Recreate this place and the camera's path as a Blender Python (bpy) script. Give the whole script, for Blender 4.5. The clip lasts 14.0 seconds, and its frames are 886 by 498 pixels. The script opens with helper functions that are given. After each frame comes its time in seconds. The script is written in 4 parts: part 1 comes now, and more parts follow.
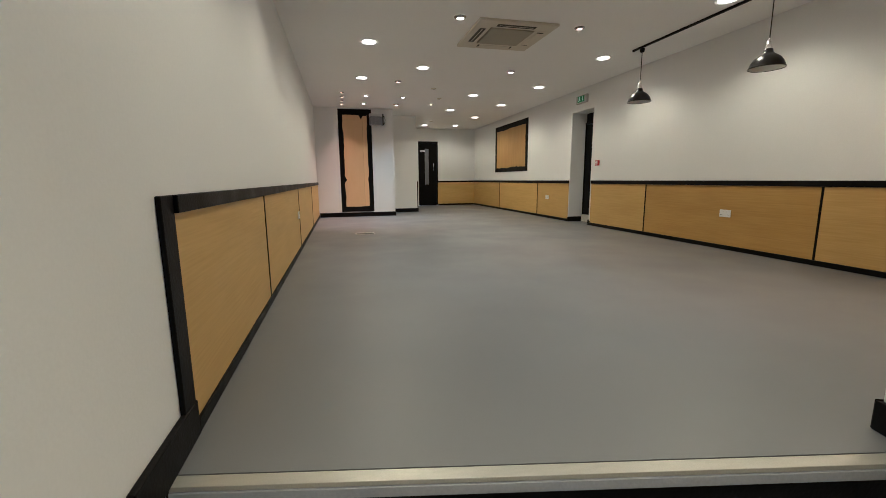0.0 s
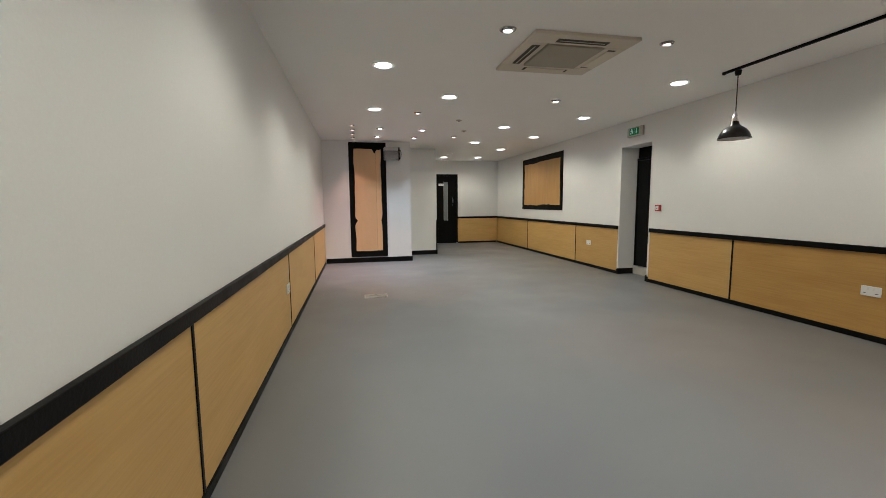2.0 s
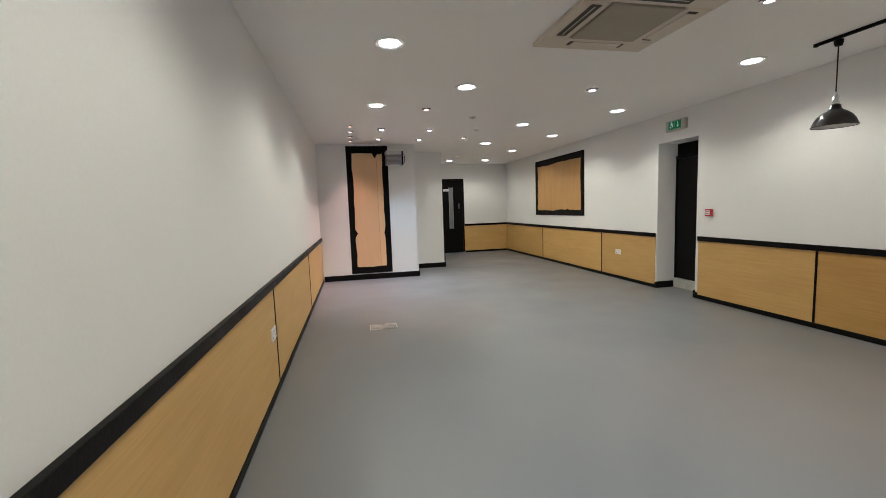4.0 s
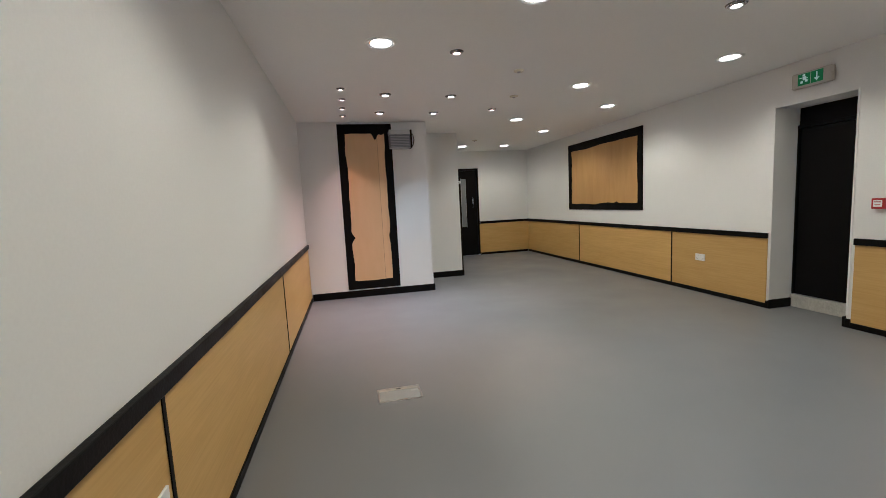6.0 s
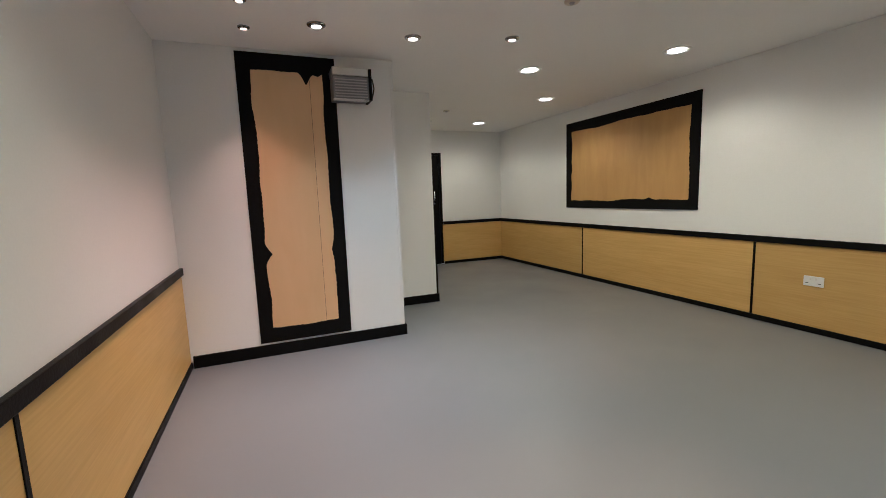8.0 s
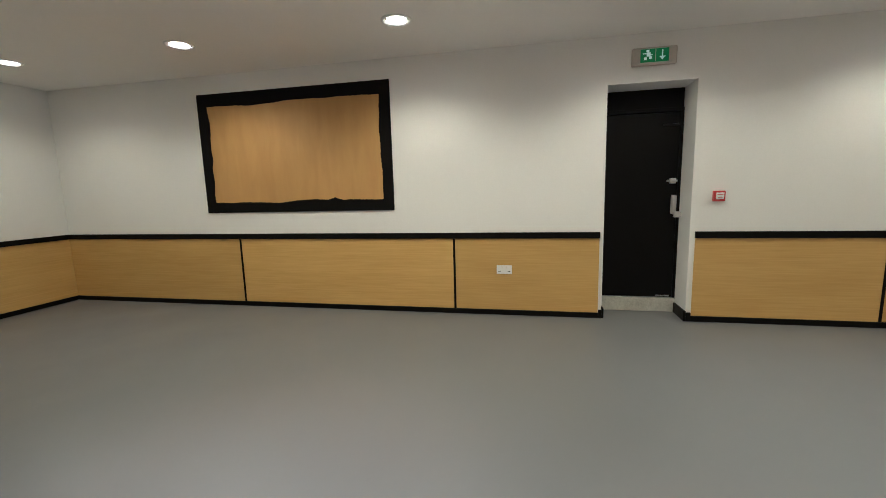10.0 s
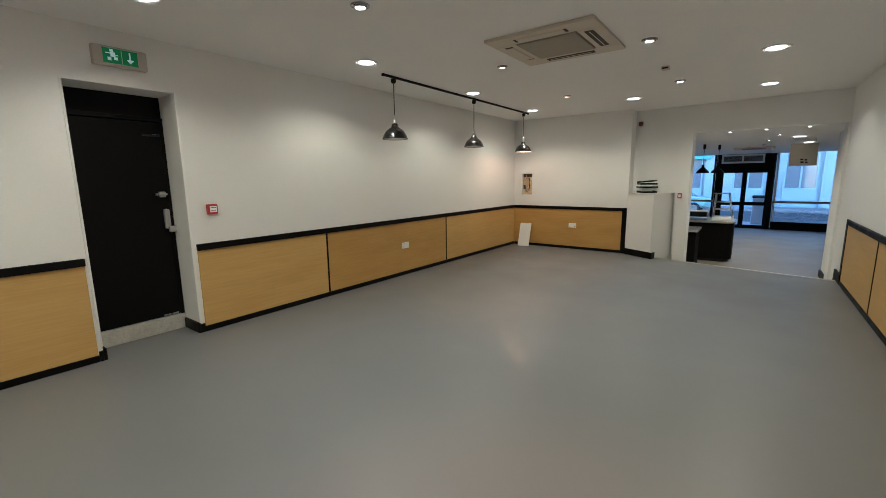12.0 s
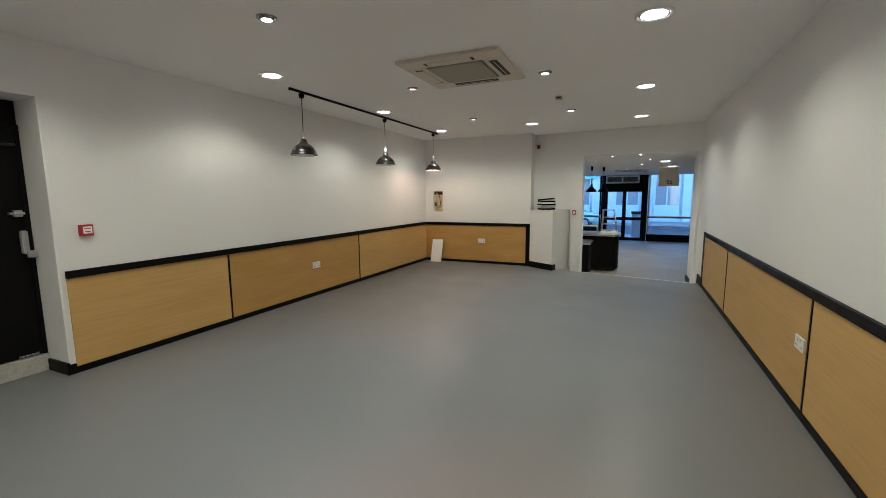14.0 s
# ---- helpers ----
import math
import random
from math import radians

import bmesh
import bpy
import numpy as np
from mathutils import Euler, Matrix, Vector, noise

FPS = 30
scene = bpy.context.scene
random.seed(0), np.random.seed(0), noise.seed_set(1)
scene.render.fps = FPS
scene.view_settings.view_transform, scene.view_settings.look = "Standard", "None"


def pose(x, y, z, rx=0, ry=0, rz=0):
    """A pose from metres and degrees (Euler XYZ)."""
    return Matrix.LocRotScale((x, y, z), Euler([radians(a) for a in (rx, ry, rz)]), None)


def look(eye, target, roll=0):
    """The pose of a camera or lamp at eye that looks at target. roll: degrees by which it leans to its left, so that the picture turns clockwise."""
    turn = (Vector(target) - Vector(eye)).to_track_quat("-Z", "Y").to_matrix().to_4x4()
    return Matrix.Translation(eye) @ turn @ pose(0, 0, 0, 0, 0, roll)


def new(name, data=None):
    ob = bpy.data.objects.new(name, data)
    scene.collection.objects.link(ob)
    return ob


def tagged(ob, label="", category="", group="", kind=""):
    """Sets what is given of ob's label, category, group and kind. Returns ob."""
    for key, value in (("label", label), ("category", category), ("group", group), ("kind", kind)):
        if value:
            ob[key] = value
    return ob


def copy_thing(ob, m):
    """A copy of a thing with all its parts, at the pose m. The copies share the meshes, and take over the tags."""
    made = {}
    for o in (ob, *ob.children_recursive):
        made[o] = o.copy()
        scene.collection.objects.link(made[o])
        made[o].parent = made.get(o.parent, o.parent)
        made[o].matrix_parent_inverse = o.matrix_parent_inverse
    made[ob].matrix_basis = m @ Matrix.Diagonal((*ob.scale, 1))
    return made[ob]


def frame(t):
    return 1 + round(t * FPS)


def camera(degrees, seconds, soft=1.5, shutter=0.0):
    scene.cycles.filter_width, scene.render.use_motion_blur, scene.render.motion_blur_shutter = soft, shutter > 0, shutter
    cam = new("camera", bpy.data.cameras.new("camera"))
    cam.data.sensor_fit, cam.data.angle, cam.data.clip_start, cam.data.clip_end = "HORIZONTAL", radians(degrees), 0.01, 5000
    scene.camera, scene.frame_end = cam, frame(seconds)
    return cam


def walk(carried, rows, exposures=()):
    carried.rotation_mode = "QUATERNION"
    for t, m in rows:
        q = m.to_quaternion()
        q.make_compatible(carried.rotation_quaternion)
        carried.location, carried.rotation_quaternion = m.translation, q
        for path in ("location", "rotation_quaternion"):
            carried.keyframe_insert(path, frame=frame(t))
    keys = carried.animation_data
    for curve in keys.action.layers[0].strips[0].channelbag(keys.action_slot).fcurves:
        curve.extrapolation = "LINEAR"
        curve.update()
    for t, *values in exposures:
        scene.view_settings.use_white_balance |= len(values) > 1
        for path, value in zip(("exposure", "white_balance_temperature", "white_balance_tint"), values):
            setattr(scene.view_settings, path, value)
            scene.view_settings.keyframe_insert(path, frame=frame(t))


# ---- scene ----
cam = camera(93.5, 14.0, soft=0.8)
PATH = [
    (0, (0.529, -1.274, 0.836), (0.991, 0.644, 0.507), -0.5),
    (0.5, (0.670, -0.800, 0.857), (1.119, 1.120, 0.524), -1.6),
    (1, (0.781, -0.427, 1.013), (1.217, 1.499, 0.700), -0.7),
    (1.5, (0.68, -0.134, 1.089), (1.096, 1.808, 0.852), -0.3),
    (2, (0.649, 0.06, 1.189), (1.052, 2.007, 0.973), -0.5),
    (2.5, (0.711, 0.313, 1.261), (1.054, 2.273, 1.063), -2.6),
    (3, (0.731, 0.478, 1.323), (1.042, 2.444, 1.128), -2.9),
    (3.2, (0.695, 0.56, 1.313), (1.029, 2.523, 1.122), -2.4),
    (5.5, (0.589, 2.193, 1.258), (1.066, 4.123, 1.041), -2.9),
    (6, (0.629, 2.757, 1.29), (1.051, 4.699, 1.07), -2.9),
    (6.5, (0.632, 3.347, 1.296), (1.049, 5.289, 1.063), -3.4),
    (7, (0.671, 3.964, 1.28), (1.104, 5.901, 1.039), -4.3),
    (7.2, (0.631, 4.217, 1.272), (1.108, 6.144, 1.029), -4.1),
    (9.5, (0.928, 6.588, 1.294), (2.579, 7.67, 0.973), -0.4),
    (9.9, (0.944, 6.886, 1.25), (2.84, 7.445, 0.948), -1.3),
    (10, (0.951, 6.947, 1.234), (2.885, 7.365, 0.944), -1.6),
    (10.5, (1.089, 7.142, 1.216), (3.06, 6.923, 0.959), -3.8),
    (11, (1.114, 7.226, 1.26), (2.882, 6.341, 0.957), -3.9),
    (11.5, (1.023, 7.261, 1.33), (2.483, 5.938, 0.988), -1.9),
    (12, (0.993, 7.209, 1.35), (2.164, 5.622, 1.017), -0.7),
    (12.5, (0.942, 7.153, 1.371), (1.897, 5.424, 1.06), -0.7),
    (13, (0.946, 7.138, 1.363), (1.793, 5.348, 1.085), -0.7),
    (13.5, (0.951, 7.172, 1.371), (1.772, 5.368, 1.106), -0.7),
    (14, (1.022, 7.239, 1.361), (1.833, 5.429, 1.102), -0.4),
]
walk(cam, [(t, look(eye, target, roll)) for t, eye, target, roll in PATH],
     [(0.0, 3.8, 4850, 14.0), (1.0, 3.82, 4750, 14.0), (3.2, 4.0, 4650, 15.0), (5.3, 4.04, 4600, 16.0), (6.0, 3.82, 4650, 16.5), (7.0, 3.8, 4700, 16.0),
      (9.5, 3.87, 4750, 12.5), (9.9, 3.95, 4750, 12.5), (10.5, 3.94, 4700, 12.5), (12.0, 3.72, 4750, 12.5), (14.0, 3.7, 4650, 12.5)])

# ---- world and light ----
world = bpy.data.worlds.new("sky")
scene.world = world
world.use_nodes = True
wt = world.node_tree
sky = wt.nodes.new("ShaderNodeTexSky")
sky.sky_type, sky.sun_disc = "NISHITA", False
sky.sun_elevation, sky.sun_rotation = radians(25), radians(195)
sky.ozone_density, sky.dust_density = 1.6, 0.3
wt.links.new(sky.outputs[0], wt.nodes["Background"].inputs[0])
wt.nodes["Background"].inputs[1].default_value = 0.09
sun = new("sun", bpy.data.lights.new("sun", "SUN"))
sun.data.energy, sun.data.angle, sun.data.color = 0.8, radians(12), (1.0, 0.95, 0.88)
sun.matrix_world = look((0, 0, 0), (0.23, 0.87, -0.42))

CEIL, LOW, FRONT_CEIL = 2.48, -0.50, 2.065
W, FAR, FZ = 4.97, 12.50, -0.02
BIG = [(0.93, 0.33), (0.93, 2.19), (0.94, 4.14), (0.94, 5.98), (4.14, 0.32), (4.14, 2.22), (4.15, 4.16), (4.12, 6.06),
       (4.13, 7.94), (4.12, 9.84), (4.07, 11.65), (3.17, 7.00), (3.17, 8.80), (3.10, 11.65), (1.80, 5.17), (2.52, 0.36)]
SPOT = [(1.80, 3.16, 0), (3.18, 3.18, 0.6), (3.18, 5.13, 0), (3.22, 1.19, 0.5), (1.81, 1.24, 0), (1.55, 6.11, 1), (1.09, 7.41, 0),
        (1.83, 7.46, 0), (1.09, 8.29, 0), (1.80, 8.32, 0), (2.55, 8.12, 0.6)]
TINY = [(0.625, 7.20), (0.63, 7.62), (0.625, 8.04), (0.625, 8.47)]
COOL, WARM, PINK, BLUISH = (0.99, 0.785, 0.435), (1.0, 0.52, 0.25), (1.0, 0.53, 0.32), (0.78, 0.80, 0.66)
BIG_W, SPOT_W, TINY_W = 3.6, 2.9, 4.4


def spot_lamp(x, y, z, watts, colour, degrees, blend, radius):
    lamp = new("downlight_lamp", bpy.data.lights.new("downlight_lamp", "SPOT"))
    lamp.data.energy, lamp.data.color, lamp.data.spot_size = watts, colour, radians(degrees)
    lamp.data.spot_blend, lamp.data.shadow_soft_size = blend, radius
    lamp.location = (x, y, z)
    return lamp


for x, y in BIG:
    spot_lamp(x, y, CEIL - 0.022, BIG_W * (0.55 if y > 11 else 1.0), COOL, 146, 0.58, 0.06)
for x, y, w in SPOT:
    spot_lamp(x, y, CEIL - 0.022, SPOT_W * (2.6 * w if w else 1.2), WARM if w else BLUISH, 58 if w else 80, 0.85, 0.025)
for x, y in TINY:
    spot_lamp(x, y, CEIL - 0.02, TINY_W, PINK, 76, 0.9, 0.02)
FRONT_SPOTS = [(1.37, -1.35), (0.89, -1.25), (0.38, -1.2), (0.68, -2.6), (0.81, -4.1), (0.87, -5.7), (1.16, -6.4), (0.63, -8.2), (2.6, -2.6), (2.6, -5.5), (3.8, -4.0)]
for x, y in FRONT_SPOTS:
    spot_lamp(x, y, FRONT_CEIL - 0.022, 6.5 if y < -2 else 2.6, COOL, 110 if y < -2 else 95, 0.7, 0.025)


# ---- materials ----
def node_material(name):
    m = bpy.data.materials.new(name)
    m.use_nodes = True
    return m, m.node_tree.nodes, m.node_tree.links, m.node_tree.nodes["Principled BSDF"]


def surface(name, colour, rough=0.5, metal=0.0, vary=0.08, scale=3.0, grain=60.0, bump=0.03, stretch=(1, 1, 1), rough_vary=0.08, coat=0.0, gloss=0.5):
    """Procedural paint, stone, metal: two scales of colour variation, uneven gloss and fine relief."""
    m, n, l, b = node_material(name)
    co = n.new("ShaderNodeTexCoord")
    mp = n.new("ShaderNodeMapping")
    mp.inputs["Scale"].default_value = stretch
    l.new(co.outputs["Object"], mp.inputs[0])
    big, fine = n.new("ShaderNodeTexNoise"), n.new("ShaderNodeTexNoise")
    big.inputs["Scale"].default_value, fine.inputs["Scale"].default_value = scale, grain
    big.inputs["Detail"].default_value, fine.inputs["Detail"].default_value = 4, 3
    l.new(mp.outputs[0], big.inputs[0])
    l.new(mp.outputs[0], fine.inputs[0])
    add = n.new("ShaderNodeMath")
    add.operation = "ADD"
    l.new(big.outputs[0], add.inputs[0])
    l.new(fine.outputs[0], add.inputs[1])
    half = n.new("ShaderNodeMapRange")
    half.inputs["From Min"].default_value, half.inputs["From Max"].default_value = 0.6, 1.4
    half.inputs["To Min"].default_value, half.inputs["To Max"].default_value = 1 - vary, 1 + vary
    l.new(add.outputs[0], half.inputs["Value"])
    mul = n.new("ShaderNodeVectorMath")
    mul.operation = "SCALE"
    mul.inputs[0].default_value = colour
    l.new(half.outputs[0], mul.inputs["Scale"])
    l.new(mul.outputs[0], b.inputs["Base Color"])
    rr = n.new("ShaderNodeMapRange")
    rr.inputs["From Min"].default_value, rr.inputs["From Max"].default_value = 0.3, 0.7
    rr.inputs["To Min"].default_value, rr.inputs["To Max"].default_value = max(rough - rough_vary, 0.02), min(rough + rough_vary, 1)
    l.new(big.outputs[0], rr.inputs["Value"])
    l.new(rr.outputs[0], b.inputs["Roughness"])
    b.inputs["Metallic"].default_value = metal
    b.inputs["Coat Weight"].default_value = coat
    b.inputs["Specular IOR Level"].default_value = gloss
    if bump:
        bp = n.new("ShaderNodeBump")
        bp.inputs["Strength"].default_value, bp.inputs["Distance"].default_value = bump, 0.01
        l.new(fine.outputs[0], bp.inputs["Height"])
        l.new(bp.outputs[0], b.inputs["Normal"])
    return m


def wood(name, dark, light, rough=0.45, upright=False, fine=14):
    """Veneer with long grain lines and slow cathedral patches; every board differs."""
    m, n, l, b = node_material(name)
    co, info = n.new("ShaderNodeTexCoord"), n.new("ShaderNodeObjectInfo")
    shift = n.new("ShaderNodeVectorMath")
    shift.operation = "MULTIPLY_ADD"
    shift.inputs[1].default_value = (1, 1, 1)
    comb = n.new("ShaderNodeCombineXYZ")
    l.new(info.outputs["Random"], comb.inputs[0])
    l.new(info.outputs["Random"], comb.inputs[2])
    l.new(co.outputs["Object"], shift.inputs[0])
    l.new(comb.outputs[0], shift.inputs[2])
    mp, mp2 = n.new("ShaderNodeMapping"), n.new("ShaderNodeMapping")
    mp.inputs["Scale"].default_value = (fine, fine, 0.6) if upright else (0.7, 0.7, 22)
    mp2.inputs["Scale"].default_value = (3, 3, 0.5) if upright else (0.9, 0.9, 4)
    grain, patch = n.new("ShaderNodeTexNoise"), n.new("ShaderNodeTexNoise")
    grain.inputs["Scale"].default_value, grain.inputs["Detail"].default_value, grain.inputs["Distortion"].default_value = 4.0, 8, 0.4
    patch.inputs["Scale"].default_value, patch.inputs["Detail"].default_value = 1.6, 3
    for a, t in ((mp, grain), (mp2, patch)):
        l.new(shift.outputs[0], a.inputs[0])
        l.new(a.outputs[0], t.inputs[0])
    mix = n.new("ShaderNodeMath")
    mix.operation = "MULTIPLY_ADD"
    mix.inputs[1].default_value = 0.55
    l.new(grain.outputs[0], mix.inputs[0])
    sc = n.new("ShaderNodeMath")
    sc.operation = "MULTIPLY"
    sc.inputs[1].default_value = 0.45
    l.new(patch.outputs[0], sc.inputs[0])
    l.new(sc.outputs[0], mix.inputs[2])
    ramp = n.new("ShaderNodeValToRGB")
    ramp.color_ramp.elements[0].position, ramp.color_ramp.elements[1].position = 0.36, 0.64
    ramp.color_ramp.elements[0].color, ramp.color_ramp.elements[1].color = (*dark, 1), (*light, 1)
    l.new(mix.outputs[0], ramp.inputs[0])
    hs = n.new("ShaderNodeHueSaturation")
    vr = n.new("ShaderNodeMapRange")
    vr.inputs["To Min"].default_value, vr.inputs["To Max"].default_value = 0.93, 1.07
    l.new(info.outputs["Random"], vr.inputs["Value"])
    l.new(vr.outputs[0], hs.inputs["Value"])
    l.new(ramp.outputs[0], hs.inputs["Color"])
    l.new(hs.outputs[0], b.inputs["Base Color"])
    b.inputs["Roughness"].default_value = rough
    bp = n.new("ShaderNodeBump")
    bp.inputs["Strength"].default_value, bp.inputs["Distance"].default_value = 0.06, 0.004
    l.new(grain.outputs[0], bp.inputs["Height"])
    l.new(bp.outputs[0], b.inputs["Normal"])
    return m


def glow(name, colour, strength):
    m, n, l, b = node_material(name)
    b.inputs["Base Color"].default_value = (*colour, 1)
    b.inputs["Emission Color"].default_value = (*colour, 1)
    b.inputs["Emission Strength"].default_value = strength
    return m


def vinyl(name, colour):
    """Safety vinyl: grey with fine sparkle flecks, faint scuffs and an uneven sheen."""
    m = surface(name, colour, 0.42, 0, 0.06, 1.3, 260, 0.04, rough_vary=0.07)
    n, l = m.node_tree.nodes, m.node_tree.links
    b = n["Principled BSDF"]
    old = b.inputs["Base Color"].links[0].from_socket
    co, vo = n.new("ShaderNodeTexCoord"), n.new("ShaderNodeTexVoronoi")
    vo.inputs["Scale"].default_value = 55
    l.new(co.outputs["Object"], vo.inputs[0])
    th = n.new("ShaderNodeMapRange")
    th.inputs["From Min"].default_value, th.inputs["From Max"].default_value = 0.035, 0.055
    th.inputs["To Min"].default_value, th.inputs["To Max"].default_value = 0.5, 0.0
    l.new(vo.outputs["Distance"], th.inputs["Value"])
    mx = n.new("ShaderNodeMixRGB")
    mx.inputs[2].default_value = (colour[0] * 1.6, colour[1] * 1.6, colour[2] * 1.6, 1)
    l.new(th.outputs[0], mx.inputs[0])
    l.new(old, mx.inputs[1])
    l.new(mx.outputs[0], b.inputs["Base Color"])
    return m


def glass(name, tint=(0.96, 0.98, 0.98)):
    m, n, l, b = node_material(name)
    b.inputs["Base Color"].default_value = (*tint, 1)
    b.inputs["Roughness"].default_value = 0.0
    b.inputs["Transmission Weight"].default_value = 1.0
    b.inputs["IOR"].default_value = 1.1
    return m


PAINT = surface("wall_paint", (0.80, 0.795, 0.775), 0.62, 0, 0.025, 1.2, 90, 0.05)
CEILING = surface("ceiling_paint", (0.90, 0.885, 0.86), 0.8, 0, 0.02, 0.8, 70, 0.04)
VINYL = vinyl("grey_vinyl", (0.168, 0.169, 0.174))
VINYL_LOW = vinyl("brown_grey_vinyl", (0.22, 0.195, 0.17))
BLACK = surface("black_gloss_paint", (0.004, 0.0038, 0.0038), 0.45, 0, 0.25, 4, 80, 0.10, gloss=0.12)
BLACK_MATT = surface("black_brushed_paint", (0.004, 0.0038, 0.0038), 0.6, 0, 0.3, 6, 60, 0.25, gloss=0.12)
OAK = wood("oak_laminate", (0.535, 0.335, 0.09), (0.62, 0.405, 0.125))
OAK_DEEP = wood("deeper_oak_laminate", (0.43, 0.245, 0.055), (0.52, 0.315, 0.08))
PLY = wood("bare_plywood", (0.67, 0.435, 0.215), (0.70, 0.465, 0.24), 0.6, True, 2.5)
PLY_WIDE = wood("bare_plywood_wide", (0.455, 0.26, 0.078), (0.525, 0.31, 0.098), 0.6, True, 2.5)
WHITE = surface("white_plastic", (0.80, 0.80, 0.78), 0.35, 0, 0.03, 5, 90, 0.02)
CREAM = surface("aged_cream_plastic", (0.62, 0.56, 0.455), 0.45, 0, 0.06, 4, 60, 0.03)
CREAM_DARK = surface("dusty_filter_grille", (0.36, 0.325, 0.25), 0.7, 0, 0.12, 8, 160, 0.3)
DARK = surface("dark_slot", (0.02, 0.018, 0.016), 0.6)
CHROME = surface("chrome", (0.75, 0.75, 0.75), 0.14, 1.0, 0.05, 8, 80, 0.0)
# darker grey than the plain chrome, for the spotlight rims
CHROME_DIM = surface("dark_chrome", (0.34, 0.33, 0.32), 0.22, 1.0, 0.08, 8, 80, 0.0)
STEEL = surface("brushed_steel", (0.60, 0.59, 0.57), 0.32, 1.0, 0.08, 4, 120, 0.05, (1, 8, 1))
NOSING = surface("aluminium_nosing", (0.52, 0.50, 0.44), 0.38, 0.6, 0.10, 5, 120, 0.08, (1, 10, 1))
RUBBER = surface("grey_rubber", (0.20, 0.20, 0.22), 0.6, 0, 0.1, 8, 90, 0.1)
LIP = surface("dull_aluminium", (0.42, 0.43, 0.46), 0.5, 0.3, 0.1, 6, 90, 0.08)
RED = surface("red_plastic", (0.40, 0.022, 0.022), 0.4)
GREEN = glow("exit_green", (0.006, 0.17, 0.04), 0.014)
SIGN_CASE = surface("greyed_cream_plastic", (0.47, 0.43, 0.38), 0.45, 0, 0.06, 6, 60, 0.03)
SIGN_WHITE = glow("exit_white", (0.8, 0.95, 0.85), 0.010)
CLEAR = glass("clear_glass")
GREYPL = surface("grey_enamel", (0.40, 0.39, 0.39), 0.4, 0.3, 0.08, 6, 80, 0.03)
CONCRETE = surface("painted_threshold", (0.50, 0.49, 0.44), 0.7, 0, 0.22, 9, 60, 0.2)
MORTAR = surface("bare_brickwork", (0.68, 0.54, 0.30), 0.9, 0, 0.45, 22, 60, 0.6)
LIT = glow("lit_diffuser", (1.0, 0.80, 0.55), 1.2)
LIT_COOL = glow("lit_lens", (1.0, 0.80, 0.55), 1.3)
LIT_WARM = glow("lit_warm_lens", (1.0, 0.58, 0.33), 0.40)
PAPER = surface("paper", (0.75, 0.74, 0.70), 0.8, 0, 0.05, 6, 50, 0.05)
STONE = surface("pale_stone", (0.31, 0.36, 0.355), 0.8, 0, 0.12, 1.5, 30, 0.2)
ASPHALT = surface("asphalt", (0.055, 0.055, 0.057), 0.85, 0, 0.2, 2, 90, 0.4)
PAVING = surface("paving_slab", (0.26, 0.25, 0.24), 0.8, 0, 0.15, 2, 60, 0.3)
CAR_PAINT = surface("silver_car_paint", (0.42, 0.46, 0.48), 0.25, 0.5, 0.03, 2, 60, 0.0, coat=1.0)
CAR_GREEN = surface("pale_green_car_paint", (0.35, 0.52, 0.48), 0.25, 0.3, 0.03, 2, 60, 0.0, coat=1.0)
TYRE = surface("tyre_rubber", (0.02, 0.02, 0.02), 0.8)
# opaque panes; the street's reflection is put into this mid grey
DARKGLASS = surface("reflection_grey_glass", (0.15, 0.16, 0.17), 0.06, 0, 0.05, 3, 30, 0.0)
FROST = surface("frosted_film", (0.55, 0.60, 0.62), 0.5, 0, 0.06, 5, 60, 0.05)
WOODRAIL = wood("reddish_sill_wood", (0.32, 0.15, 0.07), (0.45, 0.24, 0.12))
FASCIA = surface("teal_fascia", (0.10, 0.28, 0.30), 0.5)
FRAMEGREY = surface("grey_joinery", (0.27, 0.34, 0.36), 0.6, 0, 0.06, 3, 40, 0.05)


LATH = surface("dark_lath_wood", (0.09, 0.06, 0.03), 0.8, 0, 0.3, 12, 60, 0.3)


# ---- building helpers ----
def put(bm, x0, x1, y0, y1, z0, z1, bevel=0.0):
    """Adds a box, with bevelled edges if wanted."""
    ret = bmesh.ops.create_cube(bm, size=1.0)
    vs = ret["verts"]
    bmesh.ops.scale(bm, verts=vs, vec=(abs(x1 - x0), abs(y1 - y0), abs(z1 - z0)))
    bmesh.ops.translate(bm, verts=vs, vec=((x0 + x1) / 2, (y0 + y1) / 2, (z0 + z1) / 2))
    if bevel:
        es = {e for v in vs for e in v.link_edges}
        bmesh.ops.bevel(bm, geom=list(es), offset=bevel, segments=2, affect="EDGES", profile=0.5)
    return bm


def box(*a):
    return put(bmesh.new(), *a)


def boxes(rows):
    bm = bmesh.new()
    for r in rows:
        put(bm, *r)
    return bm


def prism(points, z0, z1, bevel=0.0):
    """A solid with a plan outline, anticlockwise."""
    bm = bmesh.new()
    low = [bm.verts.new((x, y, z0)) for x, y in points]
    top = [bm.verts.new((x, y, z1)) for x, y in points]
    bm.faces.new(top)
    bm.faces.new(low[::-1])
    k = len(points)
    for i in range(k):
        bm.faces.new((low[i], low[(i + 1) % k], top[(i + 1) % k], top[i]))
    if bevel:
        bmesh.ops.bevel(bm, geom=bm.edges[:], offset=bevel, segments=2, affect="EDGES", profile=0.5)
    return bm


